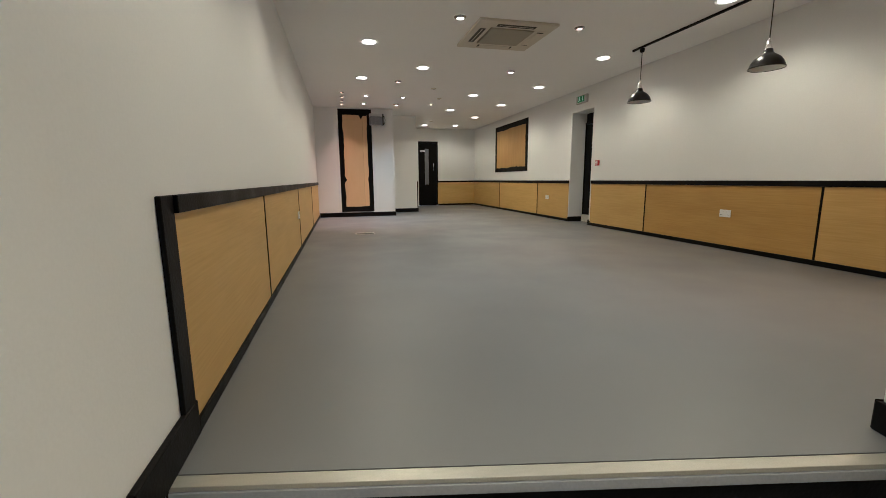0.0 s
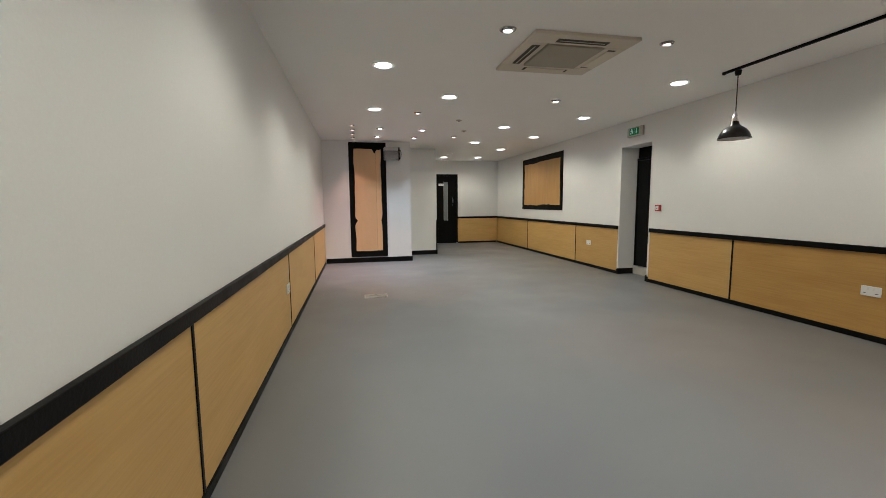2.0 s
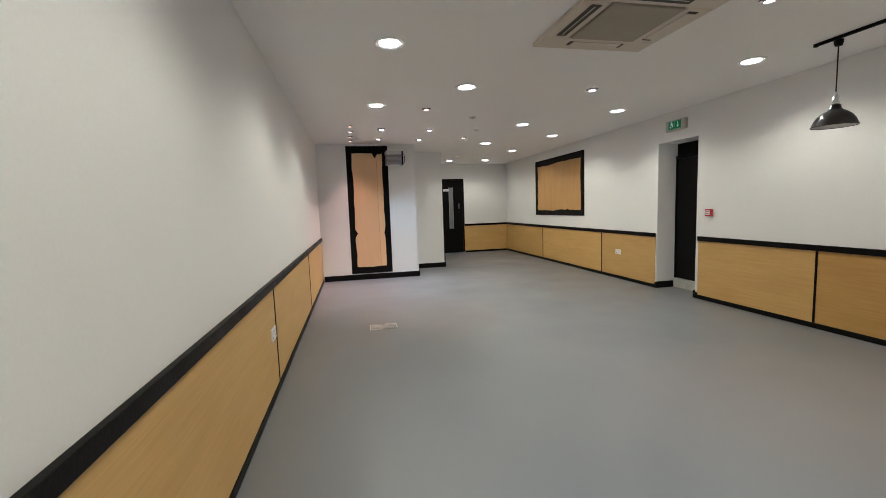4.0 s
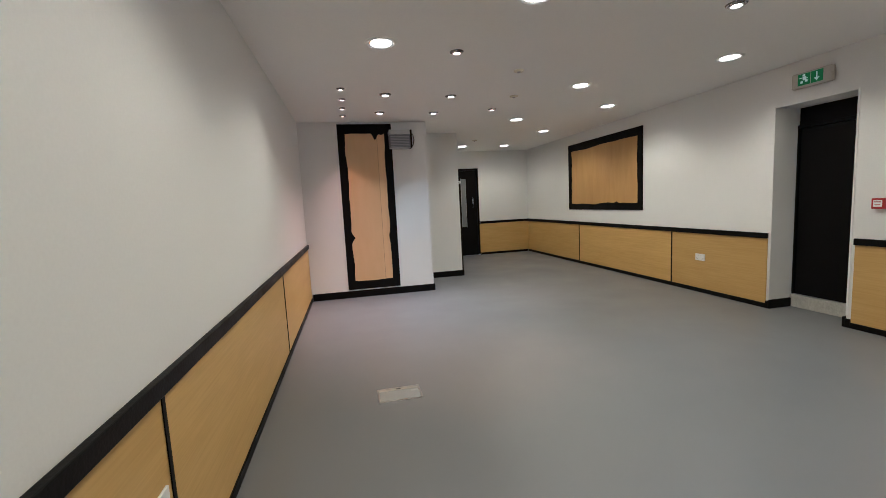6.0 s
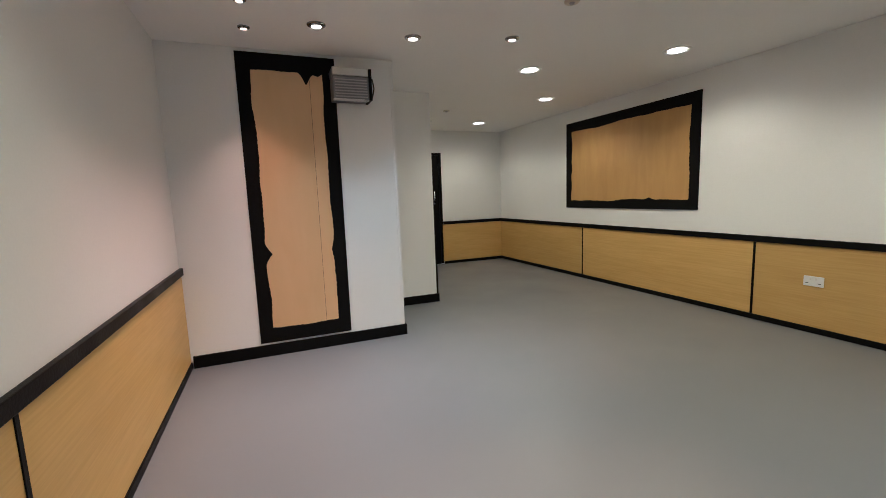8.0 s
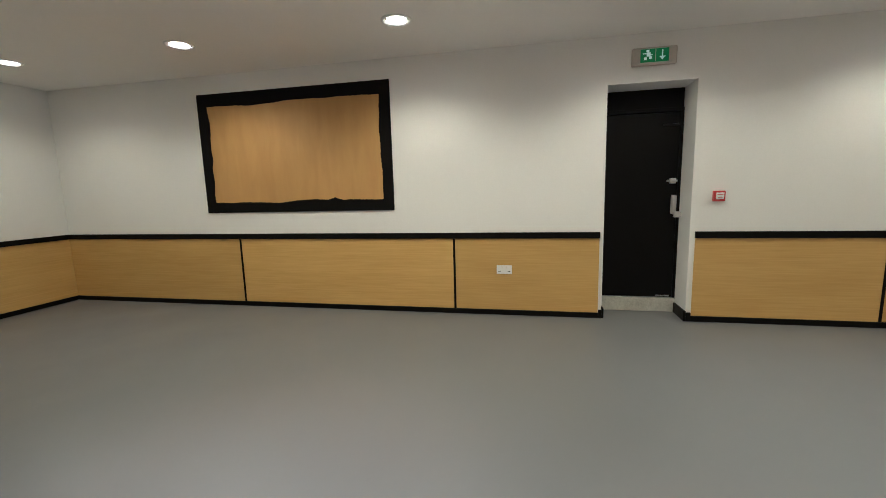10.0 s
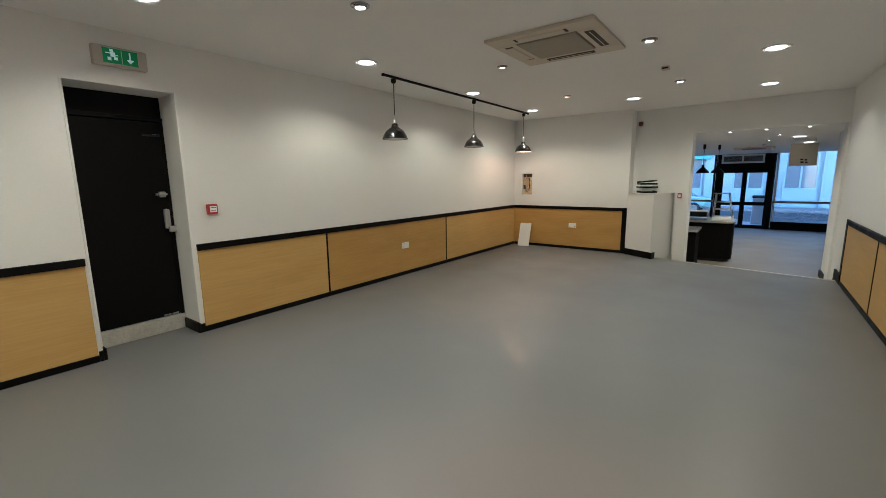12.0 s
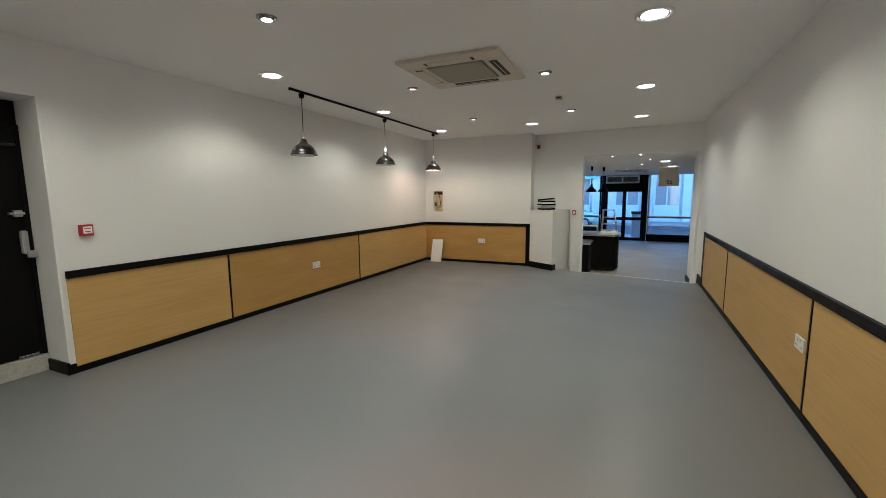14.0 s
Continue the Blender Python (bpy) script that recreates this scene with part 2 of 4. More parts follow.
def lathe(profile, x=0, y=0, z=0, steps=32, bm=None):
    """Turns (radius, height) pairs round the upright axis."""
    bm = bm or bmesh.new()
    rings = []
    for r, h in profile:
        rings.append([bm.verts.new((x + r * math.cos(2 * math.pi * i / steps), y + r * math.sin(2 * math.pi * i / steps), z + h)) for i in range(steps)])
    for a, c in zip(rings, rings[1:]):
        for i in range(steps):
            f = bm.faces.new((a[i], a[(i + 1) % steps], c[(i + 1) % steps], c[i]))
            f.smooth = True
    return bm


def disc(r, x, y, z, steps=32):
    bm = bmesh.new()
    bm.faces.new([bm.verts.new((x + r * math.cos(2 * math.pi * i / steps), y + r * math.sin(2 * math.pi * i / steps), z)) for i in reversed(range(steps))])
    return bm


def tube(points, r, steps=10):
    """A round bar through points."""
    bm = bmesh.new()
    pts = [Vector(p) for p in points]
    rings = []
    for i, p in enumerate(pts):
        d = (pts[min(i + 1, len(pts) - 1)] - pts[max(i - 1, 0)]).normalized()
        q = d.to_track_quat("Z", "Y")
        rings.append([bm.verts.new(p + q @ Vector((r * math.cos(2 * math.pi * k / steps), r * math.sin(2 * math.pi * k / steps), 0))) for k in range(steps)])
    for a, c in zip(rings, rings[1:]):
        for k in range(steps):
            f = bm.faces.new((a[k], a[(k + 1) % steps], c[(k + 1) % steps], c[k]))
            f.smooth = True
    bm.faces.new(rings[0][::-1])
    bm.faces.new(rings[-1])
    return bm


def solid(name, bm, material):
    me = bpy.data.meshes.new(name)
    bmesh.ops.recalc_face_normals(bm, faces=bm.faces[:])
    bm.to_mesh(me)
    bm.free()
    me.materials.append(material)
    return new(name, me)


def part(name, bm, material, parent, label=""):
    ob = solid(name, bm, material)
    ob.parent = parent
    ob.matrix_parent_inverse = Matrix.LocRotScale(parent.location, parent.rotation_euler, None).inverted() if parent.parent is None else Matrix()
    return tagged(ob, label)


def thing(name, at, label, category, group="", kind=""):
    ob = new(name)
    ob.empty_display_size = 0.1
    ob.location = at
    return tagged(ob, label, category, group, kind)


def structure(name, bm, material, label, category):
    return tagged(solid(name, bm, material), label, category, "", "structure")


# ---- the large structure ----
def nose(x):
    return -0.066 - 0.205 * x


floor = structure("floor", prism([(0, nose(0) + 0.06), (2.3, nose(2.3) + 0.06), (2.3, -1.10), (5.33, -1.10), (5.33, FAR), (0, FAR)], -0.16, FZ), VINYL, "smooth grey safety vinyl floor, faintly glossy", "floor")
part("screed", prism([(0, nose(0) + 0.055), (2.3, nose(2.3) + 0.055), (2.3, -1.10), (5.4, -1.10), (5.4, FAR), (0, FAR)], LOW - 0.06, -0.161), CONCRETE, floor)
lower = structure("floor_front", prism([(-2.2, -10.95), (5.4, -10.95), (5.4, -1.1), (2.3, -1.1), (2.3, -0.43), (0, 0.02), (0, -0.98), (-2.2, -0.98)], LOW - 0.1, LOW), VINYL_LOW, "brownish grey vinyl floor of the front shop", "floor")

ceiling = structure("ceiling", box(-0.15, 5.5, -1.02, 12.7, CEIL, CEIL + 0.15), CEILING, "plain off-white painted ceiling", "ceiling")
ceiling_front = structure("ceiling_front", box(-2.2, 5.5, -11.1, -1.02, FRONT_CEIL, FRONT_CEIL + 0.6), CEILING, "low white ceiling of the front shop", "ceiling")

wall_left = structure("wall_left", box(-0.15, 0, -0.98, 8.89, LOW, CEIL), PAINT, "white painted wall with a panelled dado", "wall")
wall_end = structure("wall_end", box(-0.15, 1.79, 8.89, 12.7, -0.1, CEIL, 0.004), PAINT, "white painted chimney breast wall", "wall")
wall_return = structure("wall_return", box(1.79, 2.52, 9.90, 12.7, -0.1, CEIL, 0.004), PAINT, "white painted wall set back beside the chimney breast", "wall")
wall_far = structure("wall_far", boxes([(2.52, 3.04, FAR, 12.7, -0.1, CEIL), (3.69, 5.5, FAR, 12.7, -0.1, CEIL), (3.04, 3.69, FAR, 12.7, 2.07, CEIL), (2.52, 5.5, 12.7, 12.8, -0.1, CEIL)]), PAINT, "white painted far wall with a black door", "wall")
DY0, DY1, DTOP = 5.59, 6.31, 2.08
wall_right = structure("wall_right", boxes([(W, 5.5, -1.02, DY0, -0.1, CEIL), (W, 5.5, DY1, FAR, -0.1, CEIL), (W, 5.5, DY0, DY1, DTOP, CEIL), (5.41, 5.5, DY0, DY1, -0.1, DTOP)]), PAINT, "white painted wall with a deep doorway and dado", "wall")
wall_near = structure("wall_near", boxes([(2.75, 4.58, -1.02, -0.70, -0.1, CEIL), (4.80, W, -1.02, -0.70, -0.1, CEIL), (4.58, 4.80, -1.02, -0.70, -0.1, 1.01), (4.58, 4.80, -1.02, -0.70, 1.43, CEIL), (4.58, 4.80, -1.02, -0.80, 1.01, 1.43)]), PAINT, "white painted wall with a small open hole", "wall")


def slant(x):
    return -0.72 - 0.10 * x


wall_opening = structure("wall_opening", prism([(0, slant(0) - 0.22), (2.75, slant(2.75) - 0.10), (2.75, slant(2.75)), (0, slant(0))], FRONT_CEIL - 0.03, CEIL), PAINT, "white header beam above the wide opening", "wall")
part("pier", prism([(1.83, slant(1.83) - 0.25), (2.75, slant(2.75) - 0.15), (2.75, slant(2.75)), (2.01, slant(2.01)), (2.01, slant(2.01) + 0.16), (1.83, slant(1.83) + 0.16)], LOW, FRONT_CEIL - 0.03), PAINT, wall_opening)
part("jamb", box(0, 0.03, slant(0) - 0.22, slant(0) + 0.05, LOW, FRONT_CEIL - 0.03), PAINT, wall_opening)

# front shop shell
wall_shop = structure("wall_shop", boxes([(-2.35, -2.2, -11.1, -0.98, LOW, FRONT_CEIL), (5.4, 5.55, -11.1, -1.10, LOW, FRONT_CEIL), (-2.2, -0.15, -1.13, -0.98, LOW, FRONT_CEIL), (2.75, 5.4, -1.25, -1.10, LOW, FRONT_CEIL), (-0.30, -0.15, -2.9, -1.13, LOW, FRONT_CEIL)]), PAINT, "white painted walls of the front shop", "wall")
part("baseboard", box(-0.15, -0.12, -2.92, -1.0, LOW, LOW + 0.12, 0.004), BLACK, wall_shop)

# steps down to the front shop
steps = structure("steps", bmesh.new(), VINYL, "grey vinyl steps with a metal nosing", "steps")
for k in range(2):
    z1 = -0.167 * (k + 1)
    y0 = -0.01 - 0.27 * (k + 1)
    part("tread", prism([(0.0, y0), (2.12, y0 - 0.40), (2.12, nose(2.12) + 0.05), (0.0, nose(0) + 0.05)], LOW, z1 - 0.004 * k), VINYL, steps)
    part("tread_nosing", prism([(0.002, y0 - 0.004), (2.118, y0 - 0.404), (2.118, y0 - 0.36), (0.002, y0 + 0.044)], z1 - 0.03, z1 + 0.006, 0.002), NOSING, steps)
part("nosing", prism([(0.014, nose(0.014)), (2.3, nose(2.3)), (2.3, nose(2.3) + 0.05), (0.014, nose(0.014) + 0.05)], FZ - 0.012, FZ + 0.004, 0.002), NOSING, steps, "worn pale metal stair nosing")
part("nosing_lip", prism([(0.014, nose(0.014) - 0.006), (2.3, nose(2.3) - 0.006), (2.3, nose(2.3) + 0.01), (0.014, nose(0.014) + 0.01)], FZ - 0.045, FZ - 0.013, 0.002), LIP, steps, "dull aluminium lip")
part("riser", prism([(0.0, nose(0) + 0.012), (2.3, nose(2.3) + 0.012), (2.3, nose(2.3) + 0.056), (0.0, nose(0) + 0.056)], -0.18, FZ - 0.0125), BLACK, steps, "black riser")

# ---- dado panels, rails and baseboards ----
RAIL0, RAIL1, BASE = 0.737, 0.795, 0.032


def dado(wall, axis, at, side, a, b, joints, past=0.0, deep=()):
    """Oak boards, black cover strips, a rail and a baseboard on one wall. axis: the wall's direction; side: which way it faces."""
    def bx(u0, u1, d0, d1, z0, z1, bev=0.003):
        lo, hi = sorted((at + side * d0, at + side * d1))
        return box(lo, hi, u0, u1, z0, z1, bev) if axis == "y" else box(u0, u1, lo, hi, z0, z1, bev)
    ends = [a, *joints, b]
    for k, (u0, u1) in enumerate(zip(ends, ends[1:])):
        u0, u1 = (u0 - past if u0 == a else u0), (u1 + past if u1 == b else u1)
        part("panel", bx(u0 + 0.004, u1 - 0.004, 0, 0.012, BASE, RAIL0, 0.0015), OAK_DEEP if k in deep else OAK, wall, "deeper toned oak laminate board" if k in deep else "oak laminate board")
    for u in joints:
        part("cover_strip", bx(u - 0.011, u + 0.011, 0.0125, 0.017, BASE + 0.001, RAIL0 - 0.001, 0.001), BLACK, wall, "black painted strip")
    part("dado_rail", bx(a, b, 0, 0.028, RAIL0 + 0.001, RAIL1, 0.004), BLACK, wall, "black painted dado rail")
    part("baseboard", bx(a, b, 0, 0.02, FZ, BASE - 0.001, 0.004), BLACK, wall, "black painted baseboard")


def plinth(wall, axis, at, side, a, b, h=0.10, z=-0.02):
    lo, hi = sorted((at, at + side * 0.02))
    part("baseboard", box(lo, hi, a, b, z, z + h, 0.004) if axis == "y" else box(a, b, lo, hi, z, z + h, 0.004), BLACK, wall, "black painted baseboard")


dado(wall_left, "y", 0.0, 1, 0.205, 8.889, [1.797, 4.17, 6.59])
part("end_trim", box(0, 0.016, 0.105, 0.204, 0.085, RAIL1, 0.004), BLACK, wall_left, "black painted upright trim")
part("baseboard", box(0, 0.022, -0.25, 0.2035, FZ, 0.105, 0.005), BLACK, wall_left)
part("baseboard", box(0, 0.022, -0.27, -0.12, -0.34, FZ - 0.001, 0.004), BLACK, wall_left)
dado(wall_right, "y", W, -1, -0.70, DY0 - 0.04, [1.745, 4.125], 0.0, (1,))
dado(wall_right, "y", W, -1, DY1 + 0.028, FAR, [7.70, 10.10])
dado(wall_far, "x", FAR, -1, 3.70, W - 0.0285, [], 0.02)
dado(wall_near, "x", -0.70, 1, 2.83, W - 0.0285, [], 0.02, (0,))
part("end_trim", box(2.755, 2.829, -0.70, -0.672, FZ, RAIL1, 0.004), BLACK, wall_near, "black painted upright trim")
dado(wall_return, "y", 2.52, 1, 9.96, FAR - 0.03, [])
part("end_trim", box(2.52, 2.548, 9.91, 9.959, FZ, RAIL1, 0.004), BLACK, wall_return)
part("corner_bead", boxes([(1.765, 1.7925, 8.887, 8.8935, 0.081, CEIL - 0.002, 0.001), (1.7865, 1.7930, 8.8936, 8.915, 0.081, CEIL - 0.002, 0.001)]), PAINT, wall_end, "plaster corner bead under paint")
plinth(wall_end, "x", 8.89, -1, 0.0285, 1.81)
plinth(wall_end, "y", 1.79, 1, 8.892, 9.878)
plinth(wall_return, "x", 9.90, -1, 1.812, 2.548)
plinth(wall_far, "x", FAR, -1, 2.55, 3.0)
part("baseboard", box(W - 0.02, 5.244, DY0, DY0 + 0.02, FZ, 0.075, 0.004), BLACK, wall_right)
part("baseboard", box(W - 0.02, 5.244, DY1 - 0.02, DY1, FZ, 0.075, 0.004), BLACK, wall_right)
part("baseboard", box(W - 0.02, W, DY0 - 0.0395, DY0 - 0.0005, FZ, 0.06, 0.003), BLACK, wall_right)
part("baseboard", box(W - 0.02, W, DY1 + 0.0005, DY1 + 0.0275, FZ, 0.06, 0.003), BLACK, wall_right)
part("plaster_edge", box(W - 0.006, W + 0.02, DY0 - 0.014, DY0 + 0.003, 0.09, DTOP + 0.01, 0.003), PAINT, wall_right)
part("plaster_edge", box(W - 0.006, W + 0.02, DY1 - 0.003, DY1 + 0.014, 0.09, DTOP + 0.01, 0.003), PAINT, wall_right)

# ---- doors ----
# fire exit in the deep reveal
exit_door = thing("door_1", (5.305, (DY0 + DY1) / 2, 0), "black painted fire exit door in a deep reveal", "door", "", "structure")
part("threshold", box(5.245, 5.355, DY0 + 0.001, DY1 - 0.001, FZ, 0.115, 0.004), CONCRETE, exit_door, "scuffed pale threshold")
part("leaf", box(5.277, 5.345, DY0 + 0.02, DY1 - 0.03, 0.12, 1.865, 0.003), BLACK, exit_door)
part("frame_head", box(5.260, 5.350, DY0 + 0.001, DY1 - 0.001, 1.87, 1.905, 0.004), BLACK, exit_door)
part("overpanel", box(5.290, 5.350, DY0 + 0.001, DY1 - 0.001, 1.906, DTOP - 0.001), BLACK, exit_door)
part("frame_post", box(5.265, 5.350, DY0 + 0.001, DY0 + 0.028, 0.116, 1.869, 0.003), BLACK, exit_door)
part("frame_post", box(5.265, 5.350, DY1 - 0.018, DY1 - 0.001, 0.116, 1.869, 0.003), BLACK, exit_door)
part("door_closer", box(5.250, 5.277, 5.625, 5.765, 1.745, 1.76, 0.002), DARK, exit_door)
part("bolt_head", tube([(5.260, 5.635, 1.755), (5.260, 5.685, 1.755)], 0.008), STEEL, exit_door)
part("panic_latch", boxes([(5.245, 5.277, 5.637, 5.690, 1.215, 1.265, 0.006), (5.240, 5.277, 5.625, 5.715, 1.232, 1.25, 0.004)]), STEEL, exit_door, "worn steel latch")
part("push_pad", boxes([(5.233, 5.277, 5.625, 5.670, 0.93, 1.11, 0.012), (5.215, 5.245, 5.59, 5.650, 0.90, 0.955, 0.008)]), GREYPL, exit_door, "pale grey push pad")
part("floor_bolt", tube([(5.267, 5.645, 0.135), (5.267, 5.765, 0.135)], 0.007), STEEL, exit_door)

far_door = thing("door_2", (3.36, FAR, 0), "black painted door with a narrow glazed slot", "door", "", "structure")
part("leaf", boxes([(3.09, 3.27, FAR + 0.02, FAR + 0.065, FZ + 0.002, 2.02), (3.375, 3.645, FAR + 0.02, FAR + 0.065, FZ + 0.002, 2.02), (3.27, 3.375, FAR + 0.02, FAR + 0.065, FZ + 0.002, 0.68), (3.27, 3.375, FAR + 0.02, FAR + 0.065, 1.83, 2.02)]), BLACK, far_door)
# opaque slot; the brightness seen in the glass is put into its grey
part("vision_panel", box(3.27, 3.375, FAR + 0.035, FAR + 0.045, 0.68, 1.83), surface("lightened_slot_glass", (0.20, 0.21, 0.21), 0.1, 0, 0.1, 5, 40, 0.0), far_door, "narrow glass slot")
part("slot_bead", boxes([(3.262, 3.27, FAR + 0.012, FAR + 0.022, 0.672, 1.838), (3.375, 3.383, FAR + 0.012, FAR + 0.022, 0.672, 1.838)]), GREYPL, far_door)
part("frame_post", box(3.04, 3.088, FAR - 0.012, FAR + 0.08, 0, 2.07, 0.003), BLACK, far_door)
part("frame_post", box(3.647, 3.695, FAR - 0.012, FAR + 0.08, 0, 2.07, 0.003), BLACK, far_door)
part("frame_head", box(3.089, 3.646, FAR - 0.012, FAR + 0.08, 2.022, 2.07, 0.003), BLACK, far_door)
part("pull_handle", tube([(3.535, FAR + 0.02, 1.13), (3.535, FAR - 0.035, 1.13), (3.535, FAR - 0.04, 1.25), (3.535, FAR - 0.035, 1.37), (3.535, FAR + 0.02, 1.37)], 0.011), CHROME, far_door, "chrome pull handle")
plate = part("door_sign", box(3.11, 3.26, FAR + 0.014, FAR + 0.0195, 1.73, 1.79, 0.001), WHITE, far_door, "small white sign")
part("writing", boxes([(3.125, 3.245, FAR + 0.0125, FAR + 0.0138, 1.765, 1.772), (3.135, 3.235, FAR + 0.0125, FAR + 0.0138, 1.748, 1.755)]), DARK, plate)


# ---- boarded openings with roughly painted black borders ----
def ragged_border(axis, at, side, u0, u1, v0, v1, i0, i1, j0, j1, seed, sway=0.010, blobs=()):
    """A flat border, straight outside and brushed by hand inside; blobs: (edge, place along it, width, reach)."""
    rnd = random.Random(seed)
    outer, inner = [], []
    corners = [((u0, v0), (i0, j0)), ((u1, v0), (i1, j0)), ((u1, v1), (i1, j1)), ((u0, v1), (i0, j1))]
    for k in range(4):
        (oa, ia), (ob_, ib) = corners[k], corners[(k + 1) % 4]
        length = math.dist(ia, ib)
        count = max(int(length / 0.012), 8)
        waves = [(sway * a * rnd.uniform(0.5, 1.0), f * rnd.uniform(0.8, 1.2), rnd.uniform(0, 6.28)) for a, f in ((1.0, 4.0), (0.55, 9.0), (0.3, 21.0))]
        for s in range(count):
            f = s / count
            d = f * length
            drift = sum(a * math.sin(w * d + ph) for a, w, ph in waves) + rnd.uniform(-0.0022, 0.0022)
            for edge_k, place, width, reach in blobs:
                if edge_k == k:
                    drift += reach * max(0.0, 1 - abs(f - place) * length / width) ** 1.5
            outer.append((oa[0] + (ob_[0] - oa[0]) * f, oa[1] + (ob_[1] - oa[1]) * f))
            nx, ny = [(0, 1), (-1, 0), (0, -1), (1, 0)][k]
            edge = min(1.0, min(f, 1 - f) * 10)
            inner.append((ia[0] + (ib[0] - ia[0]) * f + nx * drift * edge, ia[1] + (ib[1] - ia[1]) * f + ny * drift * edge))
    bm = bmesh.new()

    def vert(p, d):
        return bm.verts.new((p[0], at + side * d, p[1]) if axis == "x" else (at + side * d, p[0], p[1]))
    o = [vert(p, 0.0145) for p in outer]
    o2 = [vert(p, 0.0) for p in outer]
    n_ = [vert(p, 0.0145) for p in inner]
    n2 = [vert(p, 0.0122) for p in inner]
    k = len(o)
    for a in range(k):
        c = (a + 1) % k
        bm.faces.new((o[a], o[c], n_[c], n_[a]))
        bm.faces.new((o2[a], o2[c], o[c], o[a]))
        bm.faces.new((n_[a], n_[c], n2[c], n2[a]))
    return bm


board = thing("boarded_window", (W, 9.38, 1.03), "boarded window, bare plywood with roughly painted black border", "boarded window")
part("plywood", box(W - 0.012, W, 8.31, 10.46, 1.04, 2.27), PLY_WIDE, board, "bare plywood sheet")
part("border", ragged_border("y", W, -1, 8.302, 10.47, 1.028, 2.285, 8.41, 10.355, 1.14, 2.155, 5, 0.012, ((0, 0.27, 0.10, 0.03), (1, 0.45, 0.10, 0.015))), BLACK_MATT, board, "ragged black painted border")

tall = thing("boarded_panel", (0.9, 8.89, 0.1), "tall boarded niche, bare plywood with ragged black border", "boarded panel")
part("plywood", box(0.54, 1.075, 8.878, 8.89, 0.115, 2.43), PLY, tall, "bare plywood sheet")
part("plywood", box(1.077, 1.27, 8.8785, 8.89, 0.115, 2.43), PLY, tall, "narrow plywood strip")
# no real gap: its shadow is a dark strip laid over the plywood
part("seam", box(1.0750, 1.0775, 8.877, 8.8775, 0.22, 2.32), LATH, tall, "thin dark strip painted as the shadow gap between the sheets")
part("border", ragged_border("x", 8.89, -1, 0.53, 1.285, 0.098, 2.447, 0.635, 1.18, 0.225, 2.315, 12, 0.009, ((3, 0.70, 0.10, 0.06), (2, 0.24, 0.06, 0.10), (1, 0.30, 0.14, 0.025), (2, 0.05, 0.05, 0.03))), BLACK_MATT, tall, "ragged black painted border")

heater = thing("wall_heater", (1.38, 8.89, 2.09), "small silver and grey wall heater high on the wall", "heater")
part("body", box(1.24, 1.53, 8.70, 8.87, 2.09, 2.27, 0.006), RUBBER, heater)
part("hood", box(1.235, 1.525, 8.685, 8.875, 2.2705, 2.335, 0.008), STEEL, heater, "silver hood")
for k in range(7):
    part("slat", box(1.255, 1.515, 8.694, 8.70, 2.105 + k * 0.022, 2.113 + k * 0.022), GREYPL, heater)
part("lower_lip", box(1.235, 1.525, 8.685, 8.72, 2.075, 2.0895, 0.003), STEEL, heater, "silver lower lip")
part("end_cap", box(1.5305, 1.555, 8.69, 8.87, 2.085, 2.335, 0.006), BLACK, heater, "black end cap")
part("bracket", box(1.30, 1.48, 8.87, 8.89, 2.15, 2.28), DARK, heater)
part("cable", tube([(1.55, 8.80, 2.30), (1.585, 8.80, 2.28), (1.60, 8.82, 2.21), (1.59, 8.85, 2.14), (1.565, 8.88, 2.12)], 0.006), DARK, heater, "looped black cable")


# ---- ceiling fittings ----
def big_light():
    t = thing("ceiling_light", (0, 0, CEIL), "round white recessed downlight, lit", "ceiling light", "large recessed downlights")
    part("trim_ring", lathe([(0.118, 0.0), (0.116, -0.007), (0.106, -0.010), (0.094, -0.008), (0.090, -0.001)], 0, 0, CEIL), WHITE, t, "white metal rim")
    part("reflector", lathe([(0.0895, -0.002), (0.084, -0.0025), (0.078, -0.0035)], 0, 0, CEIL), CHROME, t, "polished reflector ring")
    part("diffuser", disc(0.0785, 0, 0, CEIL - 0.004), LIT, t, "glowing diffuser")
    return t


def small_light(warm, r):
    t = thing("spotlight", (0, 0, CEIL), "small chrome recessed spotlight with a warm lamp" if warm else "small chrome recessed spotlight with a white lamp", "spotlight", "small recessed spotlights")
    part("trim_ring", lathe([(r, 0.0), (r * 0.98, -0.006), (r * 0.86, -0.009), (r * 0.70, -0.005), (r * 0.66, -0.001)], 0, 0, CEIL), CHROME_DIM, t, "chrome rim")
    cup = part("lamp_holder", lathe([(r * 0.655, -0.001), (r * 0.62, -0.012), (r * 0.53, -0.015)], 0, 0, CEIL), CHROME_DIM, t)
    part("lens", disc(r * 0.54, 0, 0, CEIL - 0.0145, 20), LIT_WARM if warm else LIT_COOL, t, "glowing lens")
    return t


def spread(first, places, z):
    for k, (x, y) in enumerate(places):
        if k == 0:
            first.location = (x, y, z)
        else:
            copy_thing(first, pose(x, y, z))


spread(big_light(), BIG, CEIL)
spread(small_light(False, 0.064), [(x, y) for x, y, w in SPOT if not w], CEIL)
spread(small_light(True, 0.056), [(x, y) for x, y, w in SPOT if w], CEIL)
spread(small_light(True, 0.040), TINY, CEIL)
spread(small_light(False, 0.045), FRONT_SPOTS, FRONT_CEIL)

